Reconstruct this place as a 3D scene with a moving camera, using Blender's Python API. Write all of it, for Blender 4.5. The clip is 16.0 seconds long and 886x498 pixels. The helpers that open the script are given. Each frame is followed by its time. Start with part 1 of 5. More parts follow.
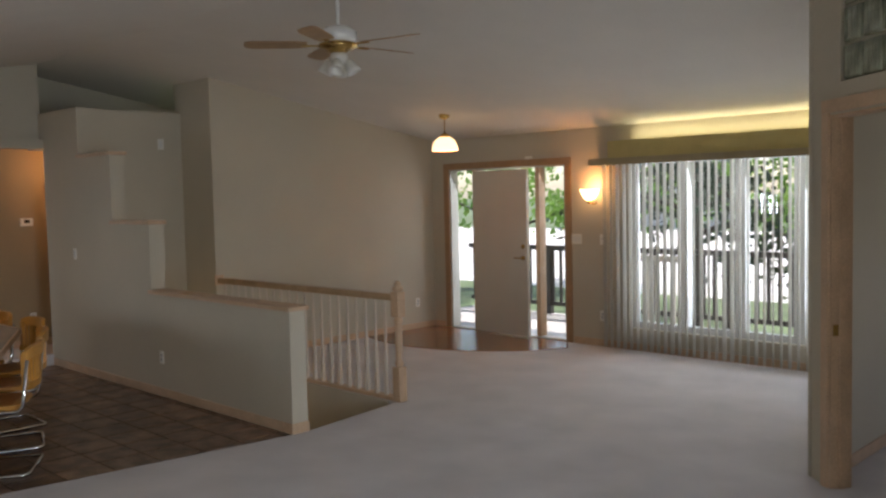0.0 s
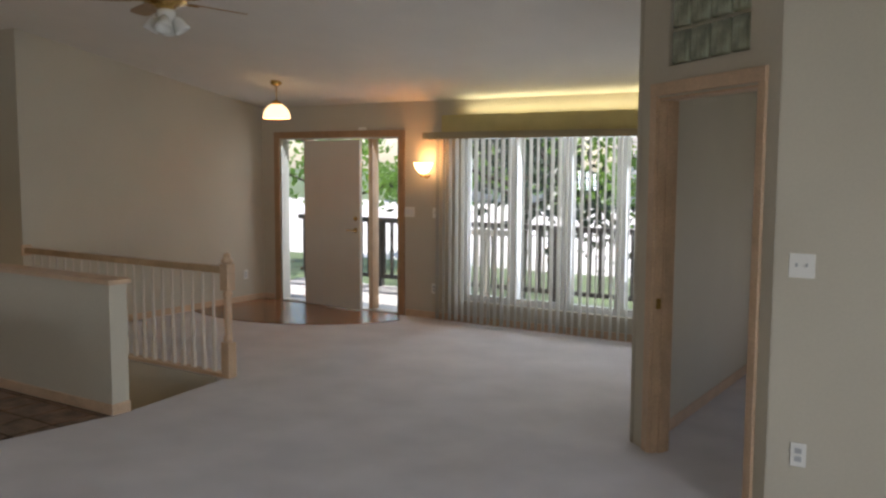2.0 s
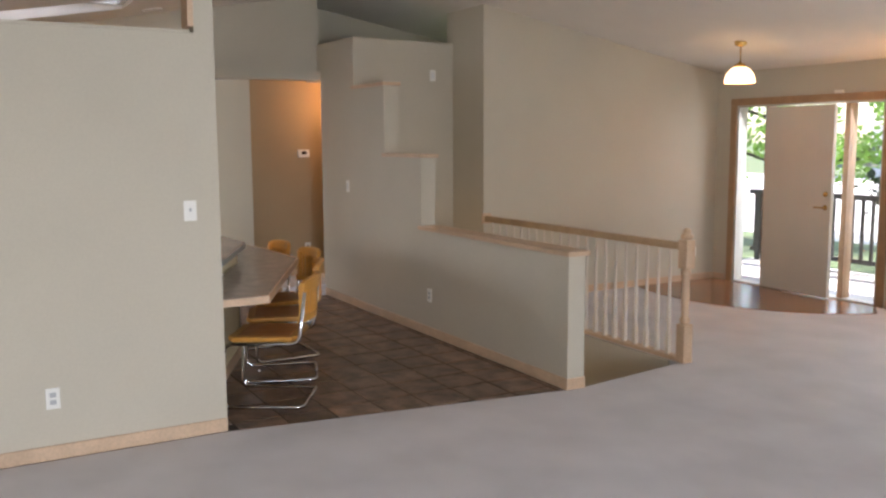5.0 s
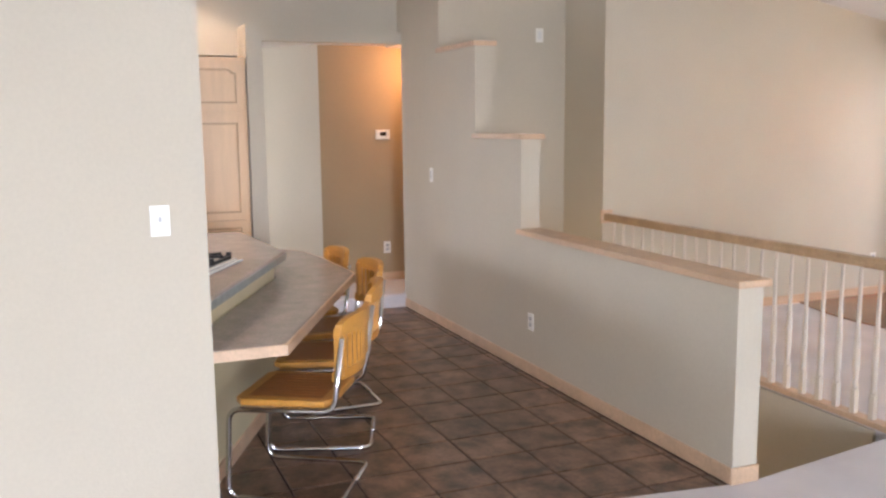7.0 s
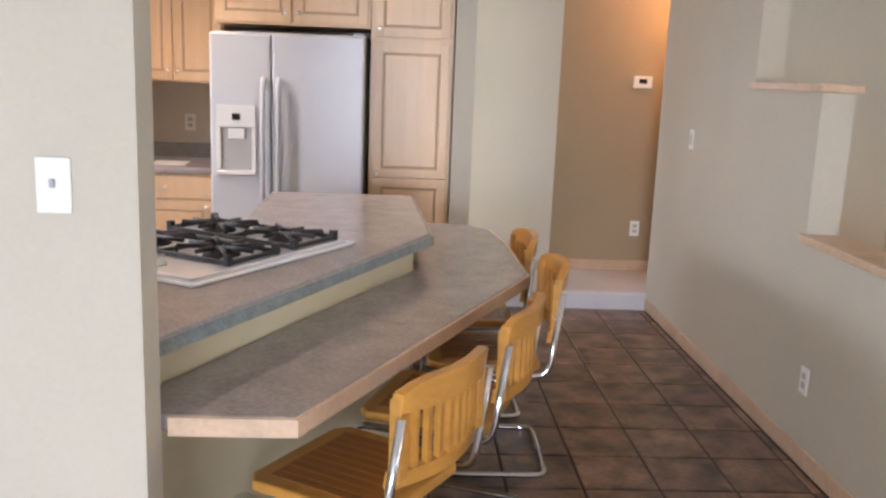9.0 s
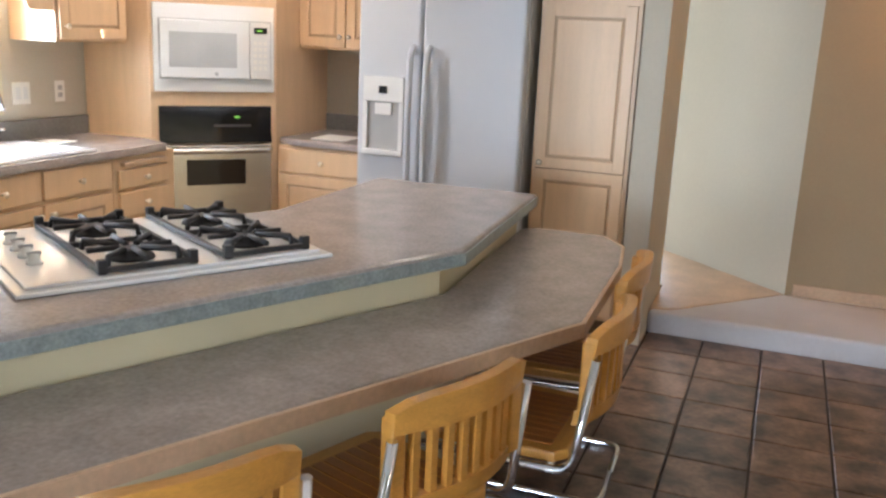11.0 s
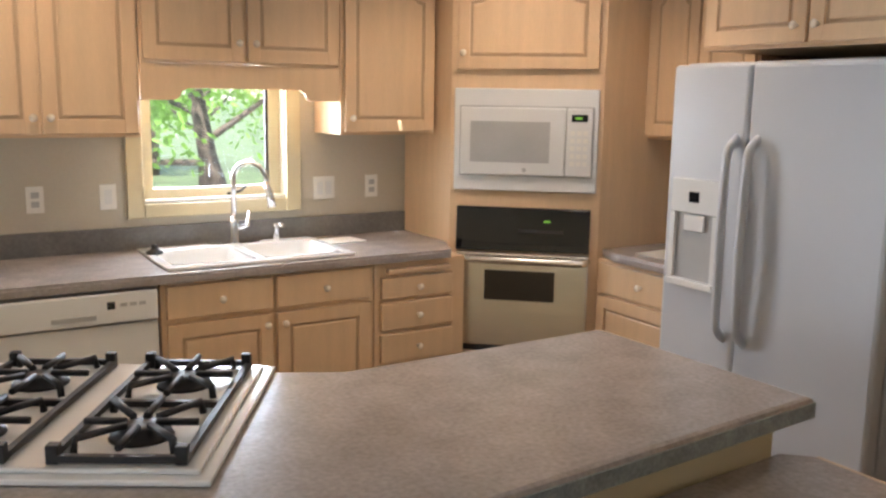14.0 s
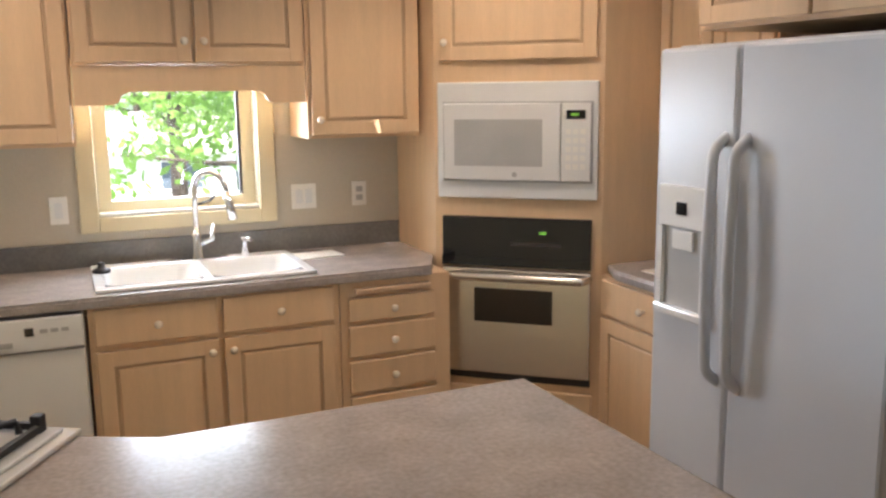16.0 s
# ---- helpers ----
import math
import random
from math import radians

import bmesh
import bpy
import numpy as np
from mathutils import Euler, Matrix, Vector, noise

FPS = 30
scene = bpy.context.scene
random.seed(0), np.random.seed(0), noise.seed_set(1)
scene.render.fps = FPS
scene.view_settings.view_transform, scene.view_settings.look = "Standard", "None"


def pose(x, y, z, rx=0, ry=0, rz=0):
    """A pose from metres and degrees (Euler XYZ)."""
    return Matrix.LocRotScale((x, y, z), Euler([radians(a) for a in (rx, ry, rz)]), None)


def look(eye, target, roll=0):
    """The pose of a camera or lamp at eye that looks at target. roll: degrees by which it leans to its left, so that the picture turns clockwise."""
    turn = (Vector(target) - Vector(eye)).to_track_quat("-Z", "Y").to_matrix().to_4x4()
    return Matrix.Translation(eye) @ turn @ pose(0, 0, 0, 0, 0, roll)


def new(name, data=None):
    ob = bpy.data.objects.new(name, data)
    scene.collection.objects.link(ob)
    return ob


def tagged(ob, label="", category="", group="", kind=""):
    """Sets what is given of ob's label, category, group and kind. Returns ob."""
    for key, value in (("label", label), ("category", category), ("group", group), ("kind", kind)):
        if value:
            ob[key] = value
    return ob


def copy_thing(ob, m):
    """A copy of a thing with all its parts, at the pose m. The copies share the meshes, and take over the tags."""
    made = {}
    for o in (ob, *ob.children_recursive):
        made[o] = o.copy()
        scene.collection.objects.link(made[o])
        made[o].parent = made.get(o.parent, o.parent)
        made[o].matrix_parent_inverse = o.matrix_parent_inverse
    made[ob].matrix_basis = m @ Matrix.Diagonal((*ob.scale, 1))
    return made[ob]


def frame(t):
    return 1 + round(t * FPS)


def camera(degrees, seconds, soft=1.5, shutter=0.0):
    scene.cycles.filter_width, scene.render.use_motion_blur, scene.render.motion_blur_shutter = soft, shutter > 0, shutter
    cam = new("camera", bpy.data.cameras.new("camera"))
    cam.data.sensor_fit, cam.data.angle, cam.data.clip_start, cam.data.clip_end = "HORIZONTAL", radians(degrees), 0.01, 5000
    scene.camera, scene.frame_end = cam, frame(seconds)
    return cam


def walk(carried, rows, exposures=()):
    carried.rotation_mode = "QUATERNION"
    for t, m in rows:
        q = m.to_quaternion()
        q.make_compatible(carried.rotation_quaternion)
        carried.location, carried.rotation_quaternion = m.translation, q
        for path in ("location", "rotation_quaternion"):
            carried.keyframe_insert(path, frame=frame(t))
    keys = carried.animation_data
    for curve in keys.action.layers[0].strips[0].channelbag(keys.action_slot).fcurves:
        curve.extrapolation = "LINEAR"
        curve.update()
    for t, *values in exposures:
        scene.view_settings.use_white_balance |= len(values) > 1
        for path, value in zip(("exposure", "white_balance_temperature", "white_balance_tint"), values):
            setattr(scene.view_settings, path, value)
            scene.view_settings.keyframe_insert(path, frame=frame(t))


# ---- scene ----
cam = camera(53.5, 16.0, 2.5)
PATH = [
    (0, (1.235, -0.021, 1.765), (-0.165, 1.402, 1.642), -1.3),
    (0.5, (1.136, -0.021, 1.752), (-0.195, 1.463, 1.591), 0.1),
    (1, (1.126, 0.015, 1.757), (-0.131, 1.561, 1.585), 0.4),
    (1.5, (1.123, -0.012, 1.768), (-0.043, 1.603, 1.582), 0.5),
    (2, (1.111, 0.006, 1.768), (0.021, 1.672, 1.577), 0.3),
    (2.5, (1.107, 0.018, 1.774), (0.103, 1.738, 1.586), 0.4),
    (3, (1.111, 0.031, 1.778), (0.238, 1.821, 1.593), 0.4),
    (3.5, (1.068, -0.001, 1.792), (0.183, 1.783, 1.613), 0.0),
    (4, (1.094, -0.023, 1.8), (-0.103, 1.567, 1.594), -0.4),
    (4.5, (0.895, 0.064, 1.705), (-0.618, 1.351, 1.469), -0.4),
    (5, (0.574, 0.17, 1.713), (-1.156, 1.143, 1.466), -0.3),
    (5.2, (0.451, 0.234, 1.731), (-1.297, 1.175, 1.485), -0.5),
    (7.3, (-1.355, 1.243, 1.669), (-3.211, 1.939, 1.401), -0.3),
    (7.5, (-1.554, 1.33, 1.668), (-3.427, 1.995, 1.439), 0.2),
    (8, (-1.927, 1.578, 1.653), (-3.808, 2.21, 1.397), -1.5),
    (8.5, (-2.28, 1.818, 1.621), (-4.213, 2.194, 1.271), -0.3),
    (8.7, (-2.431, 1.921, 1.592), (-4.379, 2.174, 1.22), 1.0),
    (10.8, (-3.597, 3.004, 1.553), (-5.446, 2.395, 1.094), 2.0),
    (11, (-3.717, 3.082, 1.571), (-5.534, 2.394, 1.096), 2.6),
    (11.5, (-4.095, 3.248, 1.57), (-5.807, 2.292, 1.172), 1.7),
    (12, (-4.415, 3.407, 1.585), (-5.972, 2.215, 1.192), 0.6),
    (12.5, (-4.679, 3.465, 1.618), (-5.986, 1.999, 1.242), 0.5),
    (13, (-4.987, 3.409, 1.609), (-6.217, 1.874, 1.247), 1.1),
    (13.5, (-5.268, 3.42, 1.628), (-6.382, 1.794, 1.289), 0.4),
    (14, (-5.501, 3.395, 1.628), (-6.537, 1.718, 1.288), 0.9),
    (14.5, (-5.709, 3.291, 1.632), (-6.784, 1.629, 1.345), 2.0),
    (15, (-5.877, 3.266, 1.655), (-6.939, 1.601, 1.343), 0.6),
    (15.5, (-6.111, 3.301, 1.653), (-7.045, 1.563, 1.327), 0.7),
    (16, (-6.292, 3.263, 1.64), (-7.079, 1.459, 1.286), -0.7),
]
EXPOSURES = [(0.0, 1.0, 6550, 17), (3.8, 0.98, 6500, 16), (4.5, 0.78, 6550, 16), (5.0, 1.93, 6550, 21), (7.3, 2.76, 6250, 24), (8.7, 2.68, 6200, 23), (10.8, 2.66, 5900, 14), (12.0, 2.46, 6000, 15), (14.0, 2.12, 6300, 16), (16.0, 2.12, 6300, 16)]
walk(cam, [(t, look(eye, target, roll)) for t, eye, target, roll in PATH], EXPOSURES)

# ---- world, sun and lamps ----
world = bpy.data.worlds.new("sky")
world.use_nodes = True
scene.world = world
wn = world.node_tree.nodes
sky = wn.new("ShaderNodeTexSky")
sky.sky_type, sky.sun_disc = "NISHITA", False
sky.sun_elevation, sky.sun_rotation = radians(58), radians(35)
world.node_tree.links.new(sky.outputs[0], wn["Background"].inputs[0])
wn["Background"].inputs[1].default_value = 0.15


def lamp(name, kind, m, energy, color, **more):
    d = bpy.data.lights.new(name, kind)
    d.energy, d.color = energy, color
    if kind == "AREA":
        d.shape, d.size, d.size_y = "RECTANGLE", more["sx"], more["sy"]
        if "spread" in more:
            d.spread = radians(more["spread"])
    elif kind == "SUN":
        d.angle = radians(0.6)
    else:
        d.shadow_soft_size = more.get("r", 0.04)
        if kind == "SPOT":
            d.spot_size, d.spot_blend = radians(more.get("cone", 120)), 0.6
    ob = new(name, d)
    ob.matrix_world = m
    return ob


DAY = (0.80, 0.91, 1.0)
WARM = (1.0, 0.62, 0.30)
lamp("sun", "SUN", look((5, 12, 21), (0, 0, 0)), 5.0, (1.0, 0.95, 0.86))
# daylight in the window openings
lamp("front_window_light", "AREA", look((-2.5, 8.62, 1.3), (-2.8, 5, -0.3)), 30, DAY, sx=3.0, sy=1.7)
lamp("entry_glass_light", "AREA", look((-5.9, 8.75, 1.2), (-5.9, 5, -0.6)), 12, DAY, sx=1.8, sy=1.8)
lamp("patio_light", "AREA", look((4.25, 1.15, 1.3), (-1.0, 0.75, -0.2)), 42, DAY, sx=1.9, sy=1.8, spread=120)
lamp("kitchen_window_light", "AREA", look((-6.78, -1.0, 1.45), (-6.78, 2, 0.3)), 9, DAY, sx=0.6, sy=0.5)
lamp("den_window_light", "AREA", look((1.6, 8.6, 1.3), (0.0, 4, 0.0)), 3, DAY, sx=1.6, sy=1.3)
# Added fill lamp behind an unseen hole; no window is known here.
lamp("kitchen_fill_light", "AREA", look((-5.05, -1.0, 1.5), (-6.0, 4, 0.2)), 5, DAY, sx=0.5, sy=1.1)
lamp("hall_window_light", "AREA", look((-12.25, 1.4, 1.3), (-9.8, 2.5, 0.6)), 9, DAY, sx=1.5, sy=1.6)
# Lamp at an unseen opening, added to brighten the hall's angled wall.
lamp("hall_south_fill", "AREA", look((-10.5, -0.95, 1.3), (-10.2, 3, 0.9)), 12, DAY, sx=0.9, sy=1.7)
# lamps of the place
lamp("cove_tube_light", "AREA", look((-2.55, 8.26, 2.335), (-2.55, 8.26, 4)), 1.6, (1.0, 0.93, 0.55), sx=2.9, sy=0.05)
lamp("pendant_bulb", "POINT", pose(-5.85, 7.25, 2.31), 4, WARM, r=0.05)
lamp("sconce_bulb", "POINT", pose(-4.52, 8.20, 1.79), 1.5, WARM, r=0.04)
for cx, cy, watts in ((-5.9, 0.25, 12), (-8.25, 1.97, 4), (-6.6, 1.9, 2.2), (-7.6, 0.45, 13)):
    cz = 3.28 - 0.175 * (3.8 - cy) - 0.03
    lamp("can_bulb", "SPOT", look((cx, cy, cz), (cx, cy, 0)), watts, (1.0, 0.80, 0.58), r=0.06, cone=125)
# Added unseen lamp that keeps the stairwell from going black.
lamp("stairwell_fill", "POINT", pose(-6.9, 4.45, -0.45), 2.5, (1.0, 0.78, 0.5), r=0.08)
lamp("hall_bulb", "POINT", pose(-8.9, 4.15, 2.2), 2.4, (1.0, 0.52, 0.22), r=0.08)

# ---- materials ----


def mat(name, color, rough=0.6, metal=0.0, vary=0.08, scale=6.0, grain=0.0, gscale=120.0, bump=0.0, coat=0.0, spec=0.5,
        stretch=(1, 1, 1), color2=None, obrand=0.0, bscale=None):
    m = bpy.data.materials.new(name)
    m.use_nodes = True
    nt = m.node_tree
    p = nt.nodes["Principled BSDF"]
    p.inputs["Roughness"].default_value, p.inputs["Metallic"].default_value = rough, metal
    p.inputs["Coat Weight"].default_value, p.inputs["Specular IOR Level"].default_value = coat, spec
    tc = nt.nodes.new("ShaderNodeTexCoord")
    mp = nt.nodes.new("ShaderNodeMapping")
    mp.inputs["Scale"].default_value = stretch
    nt.links.new(tc.outputs["Object"], mp.inputs[0])
    if obrand:
        oi0, sc0 = nt.nodes.new("ShaderNodeObjectInfo"), nt.nodes.new("ShaderNodeMath")
        sc0.operation, sc0.inputs[1].default_value = "MULTIPLY", 37.0
        nt.links.new(oi0.outputs["Random"], sc0.inputs[0])
        nt.links.new(sc0.outputs[0], mp.inputs["Location"])
    n1 = nt.nodes.new("ShaderNodeTexNoise")
    n1.inputs["Scale"].default_value, n1.inputs["Detail"].default_value = scale, 4
    nt.links.new(mp.outputs[0], n1.inputs[0])
    n2 = nt.nodes.new("ShaderNodeTexNoise")
    n2.inputs["Scale"].default_value, n2.inputs["Detail"].default_value = gscale, 3
    nt.links.new(mp.outputs[0], n2.inputs[0])
    c2 = color2 or [max(0.0, c * (1 - 2.2 * vary)) for c in color]
    r1 = nt.nodes.new("ShaderNodeValToRGB")
    r1.color_ramp.elements[0].position, r1.color_ramp.elements[1].position = 0.32, 0.68
    r1.color_ramp.elements[0].color, r1.color_ramp.elements[1].color = (*c2, 1), (*color, 1)
    nt.links.new(n1.outputs[0], r1.inputs[0])
    hv = nt.nodes.new("ShaderNodeHueSaturation")
    mr = nt.nodes.new("ShaderNodeMapRange")
    mr.inputs[1].default_value, mr.inputs[2].default_value = 0.3, 0.7
    mr.inputs[3].default_value, mr.inputs[4].default_value = 1 - grain, 1 + grain
    nt.links.new(n2.outputs[0], mr.inputs[0])
    last = mr.outputs[0]
    if obrand:
        oi = nt.nodes.new("ShaderNodeObjectInfo")
        m2 = nt.nodes.new("ShaderNodeMapRange")
        m2.inputs[3].default_value, m2.inputs[4].default_value = 1 - obrand, 1 + obrand
        nt.links.new(oi.outputs["Random"], m2.inputs[0])
        mul = nt.nodes.new("ShaderNodeMath")
        mul.operation = "MULTIPLY"
        nt.links.new(last, mul.inputs[0])
        nt.links.new(m2.outputs[0], mul.inputs[1])
        last = mul.outputs[0]
    nt.links.new(last, hv.inputs["Value"])
    nt.links.new(r1.outputs[0], hv.inputs["Color"])
    nt.links.new(hv.outputs[0], p.inputs["Base Color"])
    if bump:
        b = nt.nodes.new("ShaderNodeBump")
        b.inputs["Strength"].default_value, b.inputs["Distance"].default_value = bump, 0.004
        if bscale:
            n3 = nt.nodes.new("ShaderNodeTexNoise")
            n3.inputs["Scale"].default_value, n3.inputs["Detail"].default_value = bscale, 3
            nt.links.new(mp.outputs[0], n3.inputs[0])
            nt.links.new(n3.outputs[0], b.inputs["Height"])
        else:
            nt.links.new(n2.outputs[0], b.inputs["Height"])
        nt.links.new(b.outputs[0], p.inputs["Normal"])
    return m


def glow(name, color, strength):
    m = bpy.data.materials.new(name)
    m.use_nodes = True
    p = m.node_tree.nodes["Principled BSDF"]
    p.inputs["Base Color"].default_value = (*color, 1)
    p.inputs["Emission Color"].default_value, p.inputs["Emission Strength"].default_value = (*color, 1), strength
    return m


def glass_mat(name, color=(1, 1, 1), rough=0.0):
    m = bpy.data.materials.new(name)
    m.use_nodes = True
    nt = m.node_tree
    t, g, x = nt.nodes.new("ShaderNodeBsdfTransparent"), nt.nodes.new("ShaderNodeBsdfGlossy"), nt.nodes.new("ShaderNodeMixShader")
    t.inputs[0].default_value = (*color, 1)
    g.inputs["Roughness"].default_value = rough
    x.inputs[0].default_value = 0.06
    nt.links.new(t.outputs[0], x.inputs[1])
    nt.links.new(g.outputs[0], x.inputs[2])
    nt.links.new(x.outputs[0], nt.nodes["Material Output"].inputs[0])
    return m


def sheer_mat(name, color, clear):
    m = bpy.data.materials.new(name)
    m.use_nodes = True
    nt = m.node_tree
    d, tl = nt.nodes.new("ShaderNodeBsdfDiffuse"), nt.nodes.new("ShaderNodeBsdfTranslucent")
    a, b, t = nt.nodes.new("ShaderNodeMixShader"), nt.nodes.new("ShaderNodeMixShader"), nt.nodes.new("ShaderNodeBsdfTransparent")
    d.inputs[0].default_value = tl.inputs[0].default_value = (*color, 1)
    nt.links.new(d.outputs[0], a.inputs[1])
    nt.links.new(tl.outputs[0], a.inputs[2])
    a.inputs[0].default_value, b.inputs[0].default_value = 0.45, clear
    nt.links.new(a.outputs[0], b.inputs[1])
    nt.links.new(t.outputs[0], b.inputs[2])
    nt.links.new(b.outputs[0], nt.nodes["Material Output"].inputs[0])
    return m


M_WALL = mat("wall_paint", (0.565, 0.51, 0.405), 0.75, vary=0.025, scale=1.5, grain=0.02, gscale=60, bump=0.25, bscale=90)
# Darker tan than the other walls, for the hall's end wall only.
M_TAN = mat("tan_hall_wall", (0.40, 0.305, 0.185), 0.75, vary=0.03, scale=1.5, grain=0.02, gscale=60, bump=0.25, bscale=90)
M_CEIL = mat("ceiling_paint", (0.70, 0.66, 0.60), 0.9, vary=0.02, scale=2, grain=0.03, gscale=80, bump=0.5, bscale=60)
M_CARPET = mat("carpet", (0.72, 0.68, 0.675), 0.98, vary=0.06, scale=2.2, grain=0.12, gscale=350, bump=0.9, spec=0.1)
M_TILE = mat("slate_tile", (0.29, 0.175, 0.115), 0.30, vary=0.36, scale=7, grain=0.22, gscale=45, bump=0.35, obrand=0.22)
M_GROUT = mat("grout", (0.075, 0.055, 0.045), 0.9, vary=0.1)
M_MAPLE = mat("pickled_maple", (0.77, 0.54, 0.325), 0.36, vary=0.035, scale=4, grain=0.03, gscale=55, bump=0.06, stretch=(6, 6, 0.6))
M_TRIM = mat("oak_trim", (0.66, 0.46, 0.30), 0.42, vary=0.08, scale=6, grain=0.08, gscale=60, bump=0.08)
M_BALUSTER = mat("cream_baluster_paint", (0.68, 0.60, 0.50), 0.5, vary=0.03)
M_RAIL = mat("honey_handrail", (0.52, 0.35, 0.20), 0.38, vary=0.1, grain=0.1, gscale=60)
M_OAKD = mat("oak_frame", (0.42, 0.25, 0.13), 0.42, vary=0.1, scale=6, grain=0.1, gscale=60, bump=0.08)
M_GROOVE = mat("groove_shade", (0.55, 0.365, 0.215), 0.5, vary=0.05)
# Dark brown paints in the shade of the toe recesses.
M_SHADOWGAP = mat("toe_kick_shade", (0.20, 0.12, 0.065), 0.6, vary=0.1)
M_CHAIR = mat("honey_oak", (0.66, 0.315, 0.06), 0.33, vary=0.09, scale=5, grain=0.1, gscale=70, bump=0.05, stretch=(1, 5, 5), coat=0.2)
M_SEAT = mat("seat_oak", (0.42, 0.155, 0.035), 0.35, vary=0.12, scale=5, grain=0.15, gscale=60, bump=0.05, stretch=(7, 1, 1), coat=0.2)
M_PLANK = mat("entry_oak_floor", (0.33, 0.15, 0.065), 0.22, vary=0.15, scale=4, grain=0.15, gscale=50, stretch=(1, 9, 1), coat=0.2)
M_LAM = mat("counter_laminate", (0.395, 0.345, 0.32), 0.22, vary=0.10, scale=9, grain=0.13, gscale=75, color2=(0.315, 0.28, 0.262))
M_LAMEDGE = mat("counter_edge", (0.27, 0.305, 0.295), 0.35, vary=0.14, scale=20, grain=0.2, gscale=110)
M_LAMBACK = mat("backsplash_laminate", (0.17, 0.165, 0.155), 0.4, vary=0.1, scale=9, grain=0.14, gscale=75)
M_CREAM = mat("cream_panel", (0.66, 0.575, 0.37), 0.5, vary=0.03, scale=3)
M_WHITE = mat("white_enamel", (0.80, 0.80, 0.78), 0.12, vary=0.012, scale=3, coat=0.6)
M_FRIDGE = mat("fridge_enamel", (0.585, 0.60, 0.625), 0.32, vary=0.012, scale=3, bump=0.05, bscale=300)
M_PLATE = mat("plate_plastic", (0.82, 0.80, 0.74), 0.35, vary=0.01)
M_KNOB = mat("ceramic_knob", (0.86, 0.76, 0.62), 0.2, vary=0.01, coat=0.4)
M_STEEL = mat("brushed_steel", (0.74, 0.69, 0.61), 0.27, 0.9, vary=0.05, scale=3, grain=0.05, gscale=90, stretch=(1, 1, 14))
M_CHROME = mat("chrome", (0.75, 0.77, 0.8), 0.07, 1.0, vary=0.01)
M_BRASS = mat("brass", (0.60, 0.40, 0.14), 0.22, 1.0, vary=0.05)
M_IRON = mat("cast_iron", (0.018, 0.018, 0.02), 0.5, vary=0.15, grain=0.15)
M_BLACK = mat("black_glass", (0.012, 0.012, 0.014), 0.08, vary=0.05)
M_OVENWIN = mat("oven_window", (0.03, 0.02, 0.016), 0.08, vary=0.05)
M_GREY = mat("grey_plastic", (0.45, 0.45, 0.44), 0.4, vary=0.03)
M_MWWIN = mat("microwave_window", (0.50, 0.50, 0.485), 0.1, vary=0.04, grain=0.08, gscale=400)
M_DOORW = mat("white_door_paint", (0.66, 0.62, 0.54), 0.45, vary=0.02, scale=3, bump=0.05)
M_DARK = mat("dark_rail", (0.05, 0.045, 0.04), 0.6, vary=0.1)
# Stair carpet: the stairwell's shade is mixed into this brown.
M_SHADOW = mat("shaded_stair_carpet", (0.40, 0.32, 0.24), 0.95, vary=0.08, grain=0.12, gscale=300, bump=0.5)
M_VAL = mat("valance_fabric", (0.42, 0.35, 0.22), 0.8, vary=0.05, grain=0.06)
M_VALTOP = mat("valance_board", (0.62, 0.52, 0.22), 0.6, vary=0.05)
M_SHEER = sheer_mat("sheer_vane", (0.66, 0.64, 0.58), 0.25)
M_DOME = sheer_mat("skylight_dome", (0.85, 0.88, 0.92), 0.05)
M_GLASS = glass_mat("clear_glass")
M_BLOCK = mat("glass_block", (0.42, 0.45, 0.32), 0.12, vary=0.25, scale=9, coat=0.5)
M_MORTAR = mat("block_mortar", (0.50, 0.47, 0.35), 0.8)
M_SHADE = glow("lamp_glass", (1.0, 0.68, 0.36), 1.1)
M_BULB = glow("sconce_glass", (1.0, 0.60, 0.26), 4.5)
M_TUBE = glow("fluorescent_tube", (1.0, 0.95, 0.55), 2.0)
M_CAN = glow("can_lens", (1.0, 0.8, 0.55), 2.5)
M_LED = glow("green_led", (0.25, 0.7, 0.08), 0.05)
M_LEAF = sheer_mat("leaf", (0.20, 0.36, 0.08), 0.0)
M_LEAF2 = mat("spruce_needles", (0.045, 0.085, 0.04), 0.6, vary=0.25, scale=3, grain=0.3, gscale=20)
M_BARK = mat("bark", (0.13, 0.10, 0.075), 0.9, vary=0.3, scale=8, bump=0.6)
M_GRASS = mat("lawn", (0.10, 0.15, 0.06), 0.9, vary=0.25, scale=1.3, grain=0.25, gscale=40)
M_DECK = mat("deck_boards", (0.46, 0.46, 0.46), 0.8, vary=0.1, grain=0.1)
M_SIDING = mat("pale_siding", (0.66, 0.65, 0.62), 0.7, vary=0.04)
M_ROOF = mat("roof_shingle", (0.42, 0.38, 0.35), 0.9, vary=0.12, grain=0.2)
M_PANE = mat("far_pane", (0.10, 0.13, 0.16), 0.08)
M_ROAD = mat("concrete_drive", (0.55, 0.54, 0.52), 0.9, vary=0.1)
M_PORCH = mat("porch_paint", (0.55, 0.53, 0.46), 0.6, vary=0.05)
M_FAN = mat("fan_blade_wood", (0.40, 0.25, 0.13), 0.45, vary=0.1, grain=0.1)
M_FROST = mat("frosted_tulip_glass", (0.78, 0.76, 0.70), 0.25, vary=0.03)

# ---- building helpers ----


